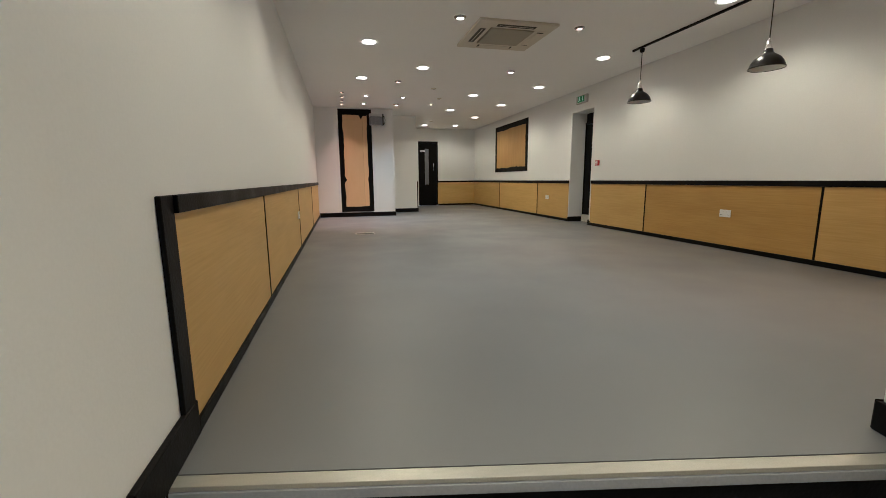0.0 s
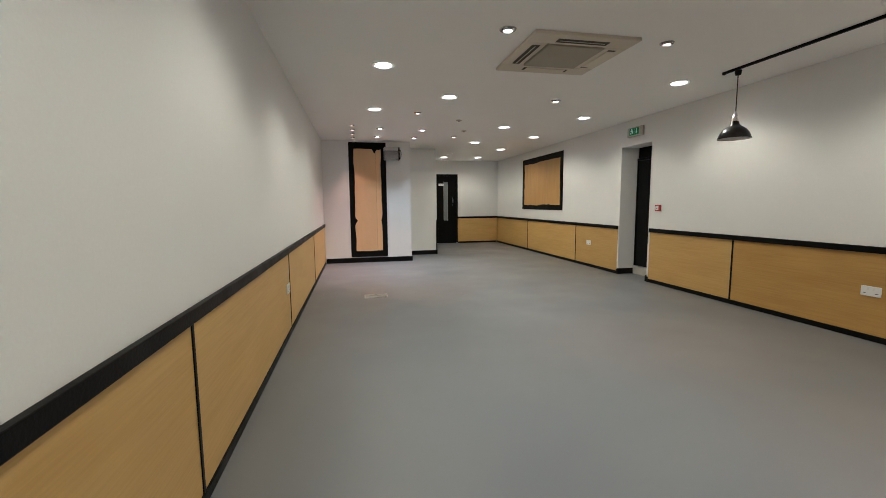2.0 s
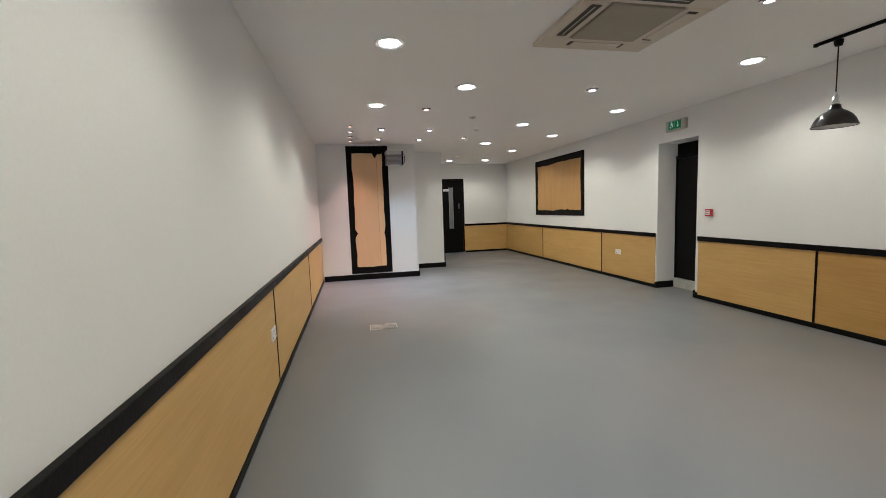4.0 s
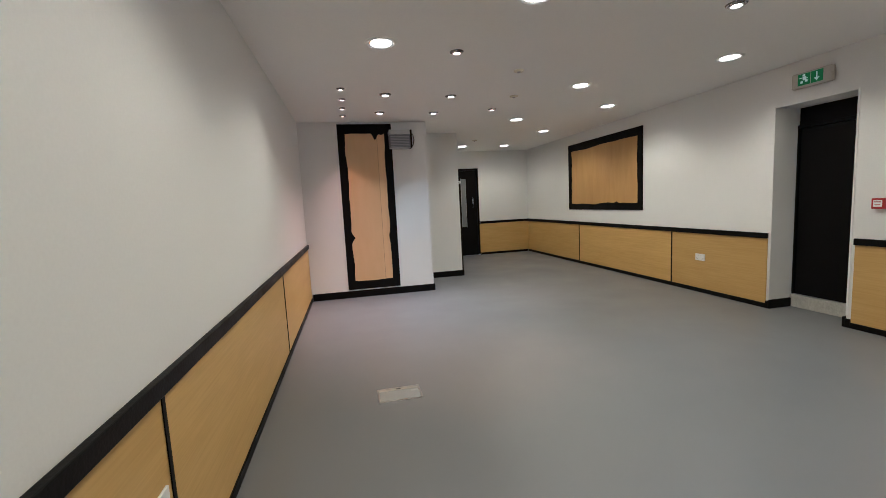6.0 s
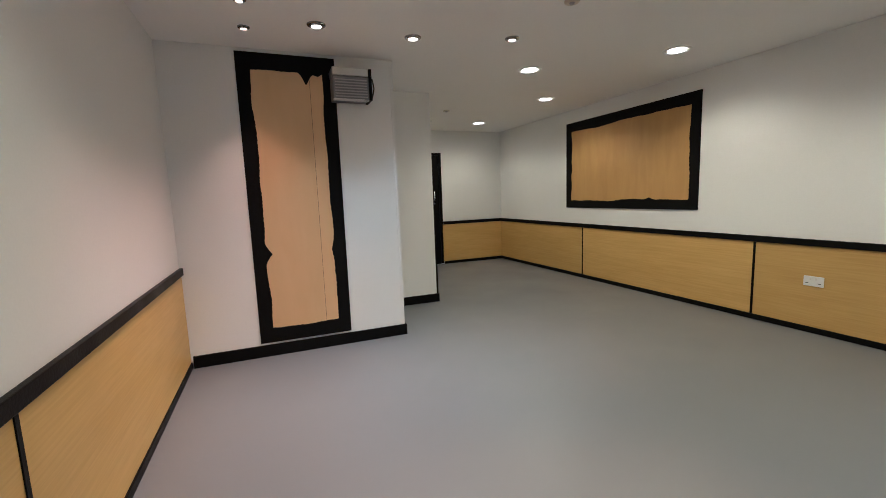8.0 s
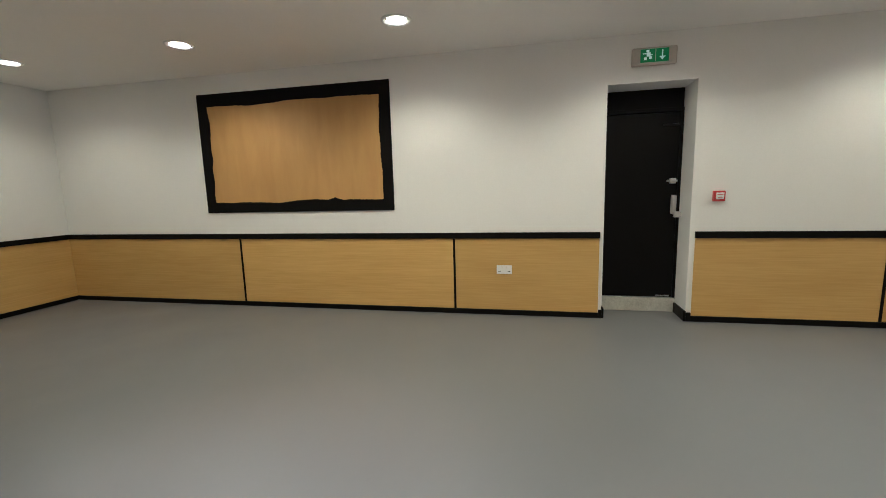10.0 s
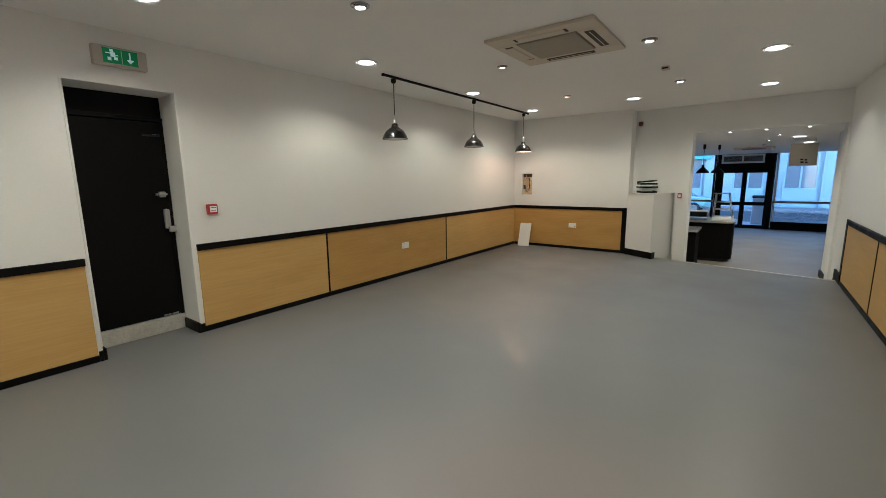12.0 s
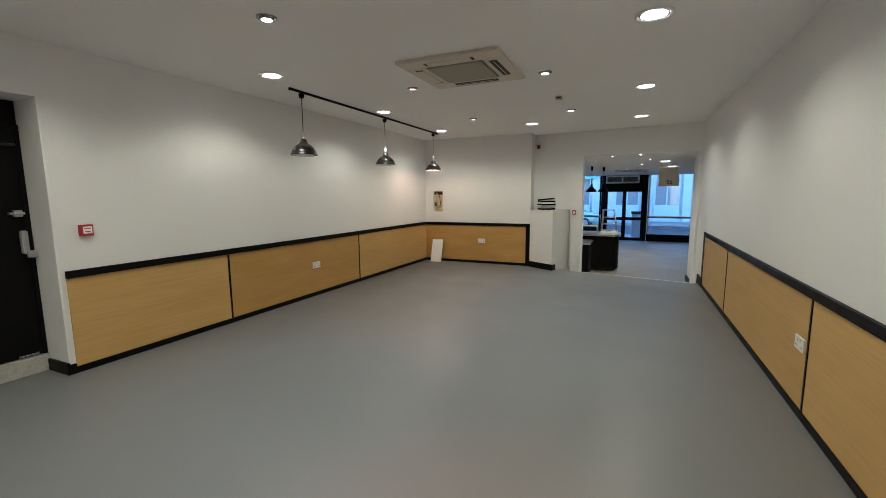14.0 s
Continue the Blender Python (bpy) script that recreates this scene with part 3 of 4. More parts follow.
ac = thing("ceiling_air_conditioner", (2.45, 3.565, CEIL), "aged cream four-way ceiling cassette air conditioner", "air conditioner")
AX0, AX1, AY0, AY1 = 2.00, 2.90, 3.11, 4.02
part("fascia", boxes([(AX0, AX1, AY0, AY0 + 0.19, CEIL - 0.028, CEIL, 0.006), (AX0, AX1, AY1 - 0.19, AY1, CEIL - 0.028, CEIL, 0.006), (AX0, AX0 + 0.19, AY0 + 0.191, AY1 - 0.191, CEIL - 0.028, CEIL, 0.006), (AX1 - 0.19, AX1, AY0 + 0.191, AY1 - 0.191, CEIL - 0.028, CEIL, 0.006)]), CREAM, ac)
part("intake_grille", box(AX0 + 0.2, AX1 - 0.2, AY0 + 0.2, AY1 - 0.2, CEIL - 0.036, CEIL, 0.006), CREAM_DARK, ac, "dusty intake grille")
# the fascia has no openings; dark strips under it paint the slots' shade
for x0, x1, y0, y1, along, shut in ((AX0 + 0.23, AX1 - 0.23, AY0 + 0.075, AY0 + 0.145, 1, 0), (AX0 + 0.23, AX1 - 0.23, AY1 - 0.145, AY1 - 0.075, 1, 1), (AX0 + 0.075, AX0 + 0.145, AY0 + 0.23, AY1 - 0.23, 0, 0), (AX1 - 0.145, AX1 - 0.075, AY0 + 0.23, AY1 - 0.23, 0, 1)):
    cx, cy = (x0 + x1) / 2, (y0 + y1) / 2
    low, top = CEIL - 0.0305, CEIL - 0.0285
    if shut:
        for ends in ([(x0, x0 + 0.024, y0, y1), (x1 - 0.024, x1, y0, y1)] if along else [(x0, x1, y0, y0 + 0.024), (x0, x1, y1 - 0.024, y1)]):
            part("outlet", box(*ends, low, top), DARK, ac, "dark patch laid on for the shaded slot end")
        part("louvre", box(x0 + 0.025, x1 - 0.025, y0, y1, CEIL - 0.034, top, 0.002) if along else box(x0, x1, y0 + 0.025, y1 - 0.025, CEIL - 0.034, top, 0.002), CREAM, ac, "closed louvre flap")
    else:
        part("outlet", box(x0, x1, y0, y1, low, top), DARK, ac, "dark strip laid on for the shaded outlet slot")
        part("louvre", box(x0 + 0.025, x1 - 0.025, cy - 0.003, cy + 0.003, low - 0.002, low - 0.0002) if along else box(cx - 0.004, cx + 0.004, y0 + 0.025, y1 - 0.025, low - 0.002, low - 0.0002), CREAM, ac)

for x, y in ((2.26, 6.54), (2.58, 7.45), (3.12, 10.8)):
    det = thing("smoke_detector", (x, y, CEIL), "small round ceiling sensor with dark rim", "sensor", "ceiling sensors")
    part("base", lathe([(0.0, -0.012), (0.042, -0.012), (0.048, -0.006), (0.048, 0)], x, y, CEIL, 24), CREAM, det)
    part("cap", lathe([(0.0, -0.024), (0.014, -0.022), (0.018, -0.0125)], x, y, CEIL, 20), GREYPL, det)
pir = thing("presence_sensor", (1.837, 2.095, CEIL), "square cream presence sensor on the ceiling", "sensor")
part("housing", box(1.80, 1.875, 2.06, 2.13, CEIL - 0.035, CEIL, 0.006), CREAM, pir)
part("window", box(1.81, 1.865, 2.115, 2.133, CEIL - 0.028, CEIL - 0.012, 0.002), DARK, pir)

# ---- track with three pendants ----
PX = 4.32
track = thing("lighting_track", (PX, 2.0, CEIL), "thin black ceiling track for pendant lamps", "lighting track")
part("rail", box(PX - 0.012, PX + 0.012, 0.12, 3.74, CEIL - 0.024, CEIL, 0.003), BLACK, track)
part("end_cap", box(PX - 0.014, PX + 0.014, 3.7405, 3.765, CEIL - 0.027, CEIL, 0.003), BLACK, track)
part("end_cap", box(PX - 0.014, PX + 0.014, 0.095, 0.1195, CEIL - 0.027, CEIL, 0.003), BLACK, track)

pendant = thing("pendant_lamp", (PX, 3.59, CEIL - 0.03), "black enamel dome pendant lamp hanging from a track", "pendant lamp", "pendants on the track")
PZ = 1.80
part("adapter", lathe([(0.0, CEIL - 0.075), (0.022, CEIL - 0.075), (0.028, CEIL - 0.06), (0.03, CEIL - 0.031), (0.0, CEIL - 0.031)], PX, 3.59, 0, 20), BLACK, pendant)
part("flex", tube([(PX, 3.59, CEIL - 0.072), (PX, 3.59, 2.05)], 0.0045, 8), DARK, pendant, "thin dark flex")
part("lamp_holder", lathe([(0.0, 2.065), (0.008, 2.06), (0.012, 2.035), (0.02, 2.03), (0.02, 1.995), (0.026, 1.985), (0.028, 1.965), (0.0, 1.96)], PX, 3.59, 0, 20), CHROME, pendant, "chrome lamp holder")
shade_profile = [(0.030, 1.968), (0.036, 1.962), (0.040, 1.94), (0.052, 1.925), (0.080, 1.908), (0.108, 1.885), (0.130, 1.855), (0.142, 1.825), (0.146, 1.812), (0.152, 1.806), (0.150, 1.800)]
shade_profile = [(r * 0.95, h) for r, h in shade_profile]
part("shade", lathe(shade_profile, PX, 3.59, 0, 40), surface("black_enamel", (0.012, 0.011, 0.011), 0.3, 0, 0.1, 5, 60, 0.0), pendant, "glossy black dome")
part("shade_lining", lathe([(r - 0.004, h - 0.001) for r, h in shade_profile[1:-1]], PX, 3.59, 0, 40), WHITE, pendant, "pale lining")
part("bulb", lathe([(0.0, 1.835), (0.02, 1.84), (0.028, 1.86), (0.022, 1.885), (0.014, 1.91), (0.014, 1.955)], PX, 3.59, 0, 20), PAPER, pendant, "unlit bulb")
for y in (1.91, 0.28):
    other = copy_thing(pendant, pose(PX, y, CEIL - 0.03))
tagged(other, "black enamel dome pendant lamp with a lit warm bulb")
for o in other.children:
    if o.name.startswith("bulb"):
        o.data = o.data.copy()
        o.data.materials[0] = LIT_WARM
        tagged(o, "glowing warm bulb")
bulb_lamp = new("pendant_bulb_lamp", bpy.data.lights.new("pendant_bulb_lamp", "POINT"))
bulb_lamp.data.energy, bulb_lamp.data.color, bulb_lamp.data.shadow_soft_size = 0.6, WARM, 0.02
bulb_lamp.location = (PX, 0.28, 1.815)


# ---- small fixtures on the walls ----
def socket(axis, at, side, u, z, group="double wall sockets"):
    def bx(u0, u1, d0, d1, z0, z1, bev=0.0):
        lo, hi = sorted((at + side * d0, at + side * d1))
        return box(lo, hi, u0, u1, z0, z1, bev) if axis == "y" else box(u0, u1, lo, hi, z0, z1, bev)
    t = thing("wall_socket", (u, at, z) if axis == "x" else (at, u, z), "white double power socket on an oak dado panel", "wall socket", group)
    part("plate", bx(u - 0.073, u + 0.073, 0.012, 0.022, z - 0.043, z + 0.043, 0.003), WHITE, t)
    for s in (-1, 1):
        part("rocker", bx(u + s * 0.02 - 0.007, u + s * 0.02 + 0.007, 0.022, 0.026, z + 0.012, z + 0.032, 0.002), PAPER, t)
        part("pin_holes", bx(u + s * 0.045 - 0.012, u + s * 0.045 + 0.012, 0.0218, 0.0226, z - 0.02, z - 0.015), DARK, t)


socket("y", W, -1, 7.21, 0.435)
socket("y", W, -1, 2.755, 0.41)
socket("y", 0.0, 1, 4.05, 0.425)
socket("x", -0.70, 1, 3.72, 0.435)

call = thing("fire_alarm_call_point", (W, 5.385, 1.10), "red fire alarm call point on the white wall", "alarm call point")
part("housing", box(W - 0.038, W, 5.342, 5.432, 1.056, 1.146, 0.006), RED, call)
part("glass_plate", box(W - 0.042, W - 0.038, 5.355, 5.415, 1.075, 1.13, 0.001), WHITE, call, "white break glass plate")
part("writing", boxes([(W - 0.0432, W - 0.0421, 5.362, 5.408, 1.112, 1.119), (W - 0.0432, W - 0.0421, 5.365, 5.405, 1.088, 1.094)]), RED, call)

sign = thing("exit_sign", (W, 5.95, 2.208), "green illuminated fire exit sign above the doorway", "exit sign")
part("housing", box(W - 0.05, W, 5.775, 6.125, 2.206, 2.350, 0.012), SIGN_CASE, sign, "cream plastic housing")
part("face", box(W - 0.0545, W - 0.0505, 5.842, 6.062, 2.228, 2.333, 0.001), GREEN, sign, "green panel")
fx = W - 0.0565
man = boxes([(fx, fx + 0.0015, 5.995, 6.018, 2.308, 2.326), (fx, fx + 0.0015, 5.985, 6.015, 2.273, 2.306), (fx, fx + 0.0015, 6.012, 6.045, 2.293, 2.300), (fx, fx + 0.0015, 5.968, 5.988, 2.283, 2.290), (fx, fx + 0.0015, 5.972, 5.995, 2.253, 2.274), (fx, fx + 0.0015, 6.012, 6.035, 2.246, 2.268)])
part("pictogram", man, SIGN_WHITE, sign, "white running figure")
arrow = bmesh.new()
put(arrow, fx, fx + 0.0015, 5.888, 5.898, 2.268, 2.321)
tri = [arrow.verts.new((fx, y, z)) for y, z in ((5.868, 2.270), (5.918, 2.270), (5.893, 2.240))]
arrow.faces.new(tri)
part("arrow", arrow, SIGN_WHITE, sign, "white arrow pointing down")
part("divider", box(fx, fx + 0.0015, 5.944, 5.947, 2.230, 2.331), CREAM, sign)

bell = thing("alarm_sounder", (2.68, slant(2.68), 2.23), "small dark red alarm sounder near the ceiling", "alarm sounder")
part("housing", box(2.645, 2.705, slant(2.68) , slant(2.68) + 0.05, 2.22, 2.29, 0.008), surface("dark_red_plastic", (0.16, 0.03, 0.03), 0.5), bell)
part("cone", lathe([(0.0, 0.0), (0.018, 0.0), (0.022, 0.012)], 2.675, slant(2.68) + 0.03, 2.215, 16), DARK, bell)

call_two = thing("fire_alarm_call_point", (1.955, slant(1.955) + 0.16, 1.0), "red fire alarm call point on the white pier", "alarm call point")
yy = slant(1.875) + 0.165
part("housing", box(1.925, 1.985, yy, yy + 0.04, 0.98, 1.065, 0.005), RED, call_two)
part("glass_plate", box(1.937, 1.973, yy + 0.04, yy + 0.043, 1.0, 1.045), WHITE, call_two)

hole = thing("wall_recess", (4.69, -0.80, 1.01), "rough bare recess with exposed plaster and pipe", "wall recess")
part("backing", box(4.581, 4.799, -0.799, -0.785, 1.011, 1.429), MORTAR, hole, "crumbling bare plaster")
part("rubble", boxes([(4.60, 4.70, -0.784, -0.75, 1.02, 1.12, 0.02), (4.70, 4.79, -0.784, -0.755, 1.03, 1.09, 0.02), (4.585, 4.64, -0.784, -0.74, 1.13, 1.27, 0.02)]), MORTAR, hole)
part("pipe", tube([(4.72, -0.76, 1.06), (4.73, -0.755, 1.18), (4.70, -0.76, 1.27), (4.74, -0.77, 1.40)], 0.016), CREAM, hole)
part("cable", tube([(4.67, -0.75, 1.09), (4.65, -0.74, 1.2), (4.67, -0.75, 1.34)], 0.01), DARK, hole)
part("dark_lath", box(4.585, 4.795, -0.784, -0.76, 1.36, 1.425), LATH, hole)
part("dark_lath", box(4.75, 4.795, -0.784, -0.765, 1.12, 1.20), LATH, hole)

lean = tagged(solid("loose_board", box(-0.115, 0.115, -0.009, 0.009, 0, 0.47, 0.002), WHITE), "loose white board leaning against the dado panel", "board")
lean.matrix_world = pose(4.655, -0.50, FZ + 0.003, 17, 0, 3)

# white boxed casing beside the steps, with a stack of files on top
casing = thing("boxed_casing", (2.4, -0.6, 0), "tall white boxed casing beside the steps", "boxed casing")
outline = [(2.74, -0.64), (2.74, slant(2.74) + 0.002), (2.06, slant(2.06) + 0.002), (2.275, -0.355)]
part("casing_body", prism(outline, FZ, 1.05, 0.004), PAINT, casing)
part("casing_foot", prism([(2.265, -0.44), (2.13, -0.77), (2.03, slant(2.03) + 0.003), (2.19, slant(2.19) + 0.003)], LOW, FZ), PAINT, casing)
part("casing_lid", prism([(2.745, -0.63), (2.745, slant(2.74) + 0.002), (2.05, slant(2.05) + 0.002), (2.27, -0.343)], 1.0505, 1.066, 0.003), WHITE, casing)
part("baseboard", prism([(2.745, -0.62), (2.745, -0.645), (2.28, -0.357), (2.26, -0.34)], FZ, 0.09, 0.003), BLACK, casing, "black painted baseboard")
part("baseboard", prism([(2.258, -0.343), (2.278, -0.357), (2.245, -0.47), (2.225, -0.465)], FZ, 0.085, 0.003), BLACK, casing, "black painted baseboard")
for k, (dz, ang, m, lab) in enumerate(((0.0, 4, BLACK, "black"), (0.045, -5, WHITE, "white"), (0.085, 8, BLACK, "black"), (0.113, -12, WHITE, "white"), (0.14, 3, BLACK, "black"), (0.167, -20, BLACK, "black"))):
    f = tagged(solid("document_tray" if k < 2 else "folder", boxes([(-0.13, 0.13, -0.14, 0.14, 0, 0.006), (-0.13, -0.125, -0.14, 0.14, 0.006, 0.036), (0.125, 0.13, -0.14, 0.14, 0.006, 0.036), (-0.095, 0.095, -0.11, 0.115, 0.0065, 0.022)]) if k < 2 else box(-0.13, 0.13, -0.15, 0.15, 0, 0.026, 0.003), m), f"{lab} office tray with papers on the casing" if k < 2 else f"{lab} ring folder lying on a stack of trays", "document tray" if k < 2 else "folder", "stack on the casing")
    f.matrix_world = pose(2.46, -0.72, 1.067 + dz + (0.014 if k == 5 else 0), 0, 5 if k == 5 else 0, 20 + ang)

# floor socket box
fb = thing("floor_box", (0.875, 5.55, 0), "steel-framed floor socket box flush in the vinyl", "floor box")
part("frame", boxes([(0.725, 1.025, 5.45, 5.462, FZ - 0.002, FZ + 0.005, 0.001), (0.725, 1.025, 5.643, 5.655, FZ - 0.002, FZ + 0.005, 0.001), (0.725, 0.737, 5.4625, 5.6425, FZ - 0.002, FZ + 0.005, 0.001), (1.013, 1.025, 5.4625, 5.6425, FZ - 0.002, FZ + 0.005, 0.001)]), STEEL, fb)
# paler than the floor: the ceiling's reflection is put into the lid colour
part("lid", box(0.738, 1.012, 5.463, 5.612, FZ, FZ + 0.003), surface("reflection_pale_lid", (0.29, 0.30, 0.295), 0.22, 0.0, 0.04, 4, 30, 0.02), fb, "worn lid with the ceiling's reflection put into its pale grey")
part("lid_flap", box(0.738, 1.012, 5.614, 5.642, FZ, FZ + 0.0035), NOSING, fb)
part("catch", box(0.86, 0.89, 5.62, 5.636, FZ + 0.0036, FZ + 0.006, 0.001), DARK, fb)

# ---- front shop ----
YF = -10.9
shopfront = thing("shopfront_doors", (1.25, YF, LOW), "black framed glazed double shop doors", "shop door", "", "structure")
part("frame_post", box(0.42, 0.56, YF - 0.08, YF + 0.06, LOW, FRONT_CEIL, 0.004), BLACK, shopfront)
part("frame_post", box(1.93, 2.10, YF - 0.08, YF + 0.06, LOW, FRONT_CEIL, 0.004), BLACK, shopfront)
part("transom", box(0.561, 1.929, YF - 0.08, YF + 0.05, 1.50, FRONT_CEIL), BLACK, shopfront)
for x0, x1 in ((0.5605, 1.2445), (1.2455, 1.9295)):
    leaf = part("door_leaf", boxes([(x0, x0 + 0.07, YF - 0.03, YF + 0.03, LOW + 0.002, 1.4995), (x1 - 0.07, x1, YF - 0.03, YF + 0.03, LOW + 0.002, 1.4995), (x0 + 0.07, x1 - 0.07, YF - 0.03, YF + 0.03, LOW + 0.002, LOW + 0.12), (x0 + 0.07, x1 - 0.07, YF - 0.03, YF + 0.03, 1.42, 1.4995), (x0 + 0.07, x1 - 0.07, YF - 0.03, YF + 0.03, 0.30, 0.42)]), BLACK, shopfront)
    pane = part("pane", boxes([(x0 + 0.07, x1 - 0.07, YF - 0.004, YF + 0.004, LOW + 0.12, 0.30), (x0 + 0.07, x1 - 0.07, YF - 0.004, YF + 0.004, 0.42, 1.42)]), CLEAR, leaf)
    pane.visible_shadow = False
    part("handle", tube([(x1 - 0.035 if x0 < 1 else x0 + 0.035, YF + 0.07, 0.15), (x1 - 0.035 if x0 < 1 else x0 + 0.035, YF + 0.07, 0.62)], 0.014), BLACK, leaf)

part("side_post", box(0.34, 0.4095, YF + 0.041, YF + 0.075, -0.229, FRONT_CEIL, 0.004), WHITE, shopfront, "pale aluminium post")

curtain = thing("air_curtain_heater", (1.35, YF + 0.15, 1.75), "white slatted air curtain heater above the shop doors", "air curtain")
part("housing", box(0.74, 1.95, YF + 0.051, YF + 0.24, 1.75, 2.05, 0.01), WHITE, curtain)
for x0, x1 in ((0.80, 1.32), (1.37, 1.89)):
    part("grille", box(x0, x1, YF + 0.2405, YF + 0.246, 1.81, 1.99), DARK, curtain, "dark grille")
    for k in range(6):
        part("slat", box(x0, x1, YF + 0.2465, YF + 0.252, 1.825 + k * 0.028, 1.832 + k * 0.028), GREYPL, curtain)


def shop_window(x0, x1, name):
    t = thing(name, ((x0 + x1) / 2, YF, LOW), "large black framed shop window over a black plinth", "shop window", "", "structure")
    part("plinth", box(x0, x1, YF - 0.1, YF + 0.08, LOW, -0.23, 0.004), BLACK, t, "black plinth")
    part("sill", box(x0, x1, YF - 0.1, YF + 0.10, 0.40, 0.47, 0.005), WOODRAIL, t, "reddish wooden rail")
    part("window_frame", boxes([(x0, x0 + 0.06, YF - 0.06, YF + 0.04, -0.229, 0.399), (x1 - 0.06, x1, YF - 0.06, YF + 0.04, -0.229, 0.399), (x0, x0 + 0.06, YF - 0.06, YF + 0.04, 0.471, FRONT_CEIL), (x1 - 0.06, x1, YF - 0.06, YF + 0.04, 0.471, FRONT_CEIL)]), BLACK, t)
    lower_pane = part("pane", box(x0 + 0.06, x1 - 0.06, YF - 0.01, YF - 0.004, -0.229, 0.399), CLEAR, t, "lower pane with pale cut-out pattern")
    upper = part("pane", box(x0 + 0.06, x1 - 0.06, YF - 0.01, YF - 0.004, 0.471, FRONT_CEIL), CLEAR, t)
    upper.visible_shadow = lower_pane.visible_shadow = False
    rnd = random.Random(4)
    bm = bmesh.new()
    x = x0 + 0.12
    while x < x1 - 0.12:
        for row in range(4):
            cx, cz, r = x + rnd.uniform(-0.02, 0.02), -0.13 + row * 0.115 + rnd.uniform(-0.03, 0.03), rnd.uniform(0.035, 0.06)
            ring = []
            for k in range(14):
                a = 2 * math.pi * k / 14
                ring.append((bm.verts.new((cx + r * math.cos(a), YF - 0.001, cz + 0.8 * r * math.sin(a))), bm.verts.new((cx + 0.72 * r * math.cos(a), YF - 0.001, cz + 0.55 * r * math.sin(a)))))
            for k in range(14):
                a, b = ring[k], ring[(k + 1) % 14]
                bm.faces.new((a[0], b[0], b[1], a[1]))
        x += 0.095
    part("window_pattern", bm, GREYPL, lower_pane, "cut-out leaf pattern on the glass")
    return t


shop_window(-1.55, 0.41, "window_1")
shop_window(2.11, 5.38, "window_2")
structure("wall_front", boxes([(-2.35, -1.551, YF - 0.12, YF + 0.1, LOW, FRONT_CEIL), (-2.35, 5.55, YF - 0.16, YF - 0.081, FRONT_CEIL, 3.2)]), BLACK, "dark painted shop frontage wall", "wall")

counter = thing("service_counter", (2.3, -3.6, LOW), "black rounded service counter with a pale top", "counter")


def rounded_plan(x0, x1, y0, y1, r):
    pts = []
    for cx, cy, a0 in ((x1 - 0.02, y1 - 0.02, 0), (x0 + r, y1 - r, 90), (x0 + r, y0 + r, 180), (x1 - 0.02, y0 + 0.02, 270)):
        rr = 0.02 if cx > x0 + r else r
        for k in range(7):
            a = radians(a0 + 15 * k)
            pts.append((cx + rr * math.cos(a), cy + rr * math.sin(a)))
    return pts


part("counter_body", prism(rounded_plan(1.24, 3.6, -4.3, -3.45, 0.22), LOW + 0.06, 0.34), BLACK_MATT, counter)
part("kick_plinth", prism(rounded_plan(1.29, 3.6, -4.25, -3.50, 0.2), LOW, LOW + 0.06), DARK, counter)
part("worktop", prism(rounded_plan(1.20, 3.62, -4.34, -3.41, 0.23), 0.3405, 0.38, 0.004), STEEL, counter, "pale metal worktop")
case = thing("glass_display_case", (1.47, -3.95, 0.38), "sloping glass food display case on the counter", "display case")
part("base", box(1.28, 1.66, -4.22, -3.70, 0.3805, 0.44, 0.004), WHITE, case)
for z in (0.60, 0.76):
    part("shelf", box(1.34, 1.64, -4.18, -3.80, z, z + 0.012), CREAM, case)
p = part("front_glass", prism([(1.29, -4.20), (1.65, -4.20), (1.65, -4.194), (1.29, -4.194)], 0.441, 0.96), CLEAR, case)
p.visible_shadow = False
for x in (1.29, 1.65):
    part("side_post", tube([(x, -3.72, 0.44), (x + (0.10 if x < 1.5 else -0.02), -3.9, 0.94)], 0.012), STEEL, case)
    part("side_post", tube([(x, -4.19, 0.44), (x + (0.10 if x < 1.5 else -0.02), -4.17, 0.94)], 0.012), STEEL, case)
part("top", box(1.37, 1.66, -4.19, -3.86, 0.941, 0.955), GREYPL, case)
def warming_tray(x):
    """A sloping dark tray in a pale metal rim on two end cheeks."""
    t = thing("serving_tray", (x, -3.85, 0.38), "sloping dark serving tray with a pale metal rim", "serving tray", "trays on the counter")
    tilt = pose(x, -4.12, 0.40, 18, 0, 0)
    rim = boxes([(-0.25, 0.25, 0.0, 0.035, 0, 0.03, 0.004), (-0.25, 0.25, 0.485, 0.52, 0, 0.03, 0.004), (-0.25, -0.215, 0.036, 0.484, 0, 0.03, 0.004), (0.215, 0.25, 0.036, 0.484, 0, 0.03, 0.004)])
    inset = box(-0.214, 0.214, 0.036, 0.484, 0.002, 0.016)
    for bm in (rim, inset):
        bmesh.ops.transform(bm, matrix=tilt, verts=bm.verts[:])
    part("rim", rim, WHITE, t, "pale rim")
    part("inset", inset, DARK, t, "dark tray bed")
    for dx in (-0.235, 0.225):
        part("cheek", prism([(x + dx, -4.10), (x + dx + 0.01, -4.10), (x + dx + 0.01, -3.66), (x + dx, -3.66)], 0.3805, 0.405), STEEL, t)
        part("foot", box(x + dx, x + dx + 0.01, -3.68, -3.64, 0.4055, 0.535), STEEL, t)


for x in (1.98, 2.52):
    warming_tray(x)
side = thing("side_cabinet", (1.95, -2.6, LOW), "low dark cabinet with a pale top behind the pier", "cabinet")
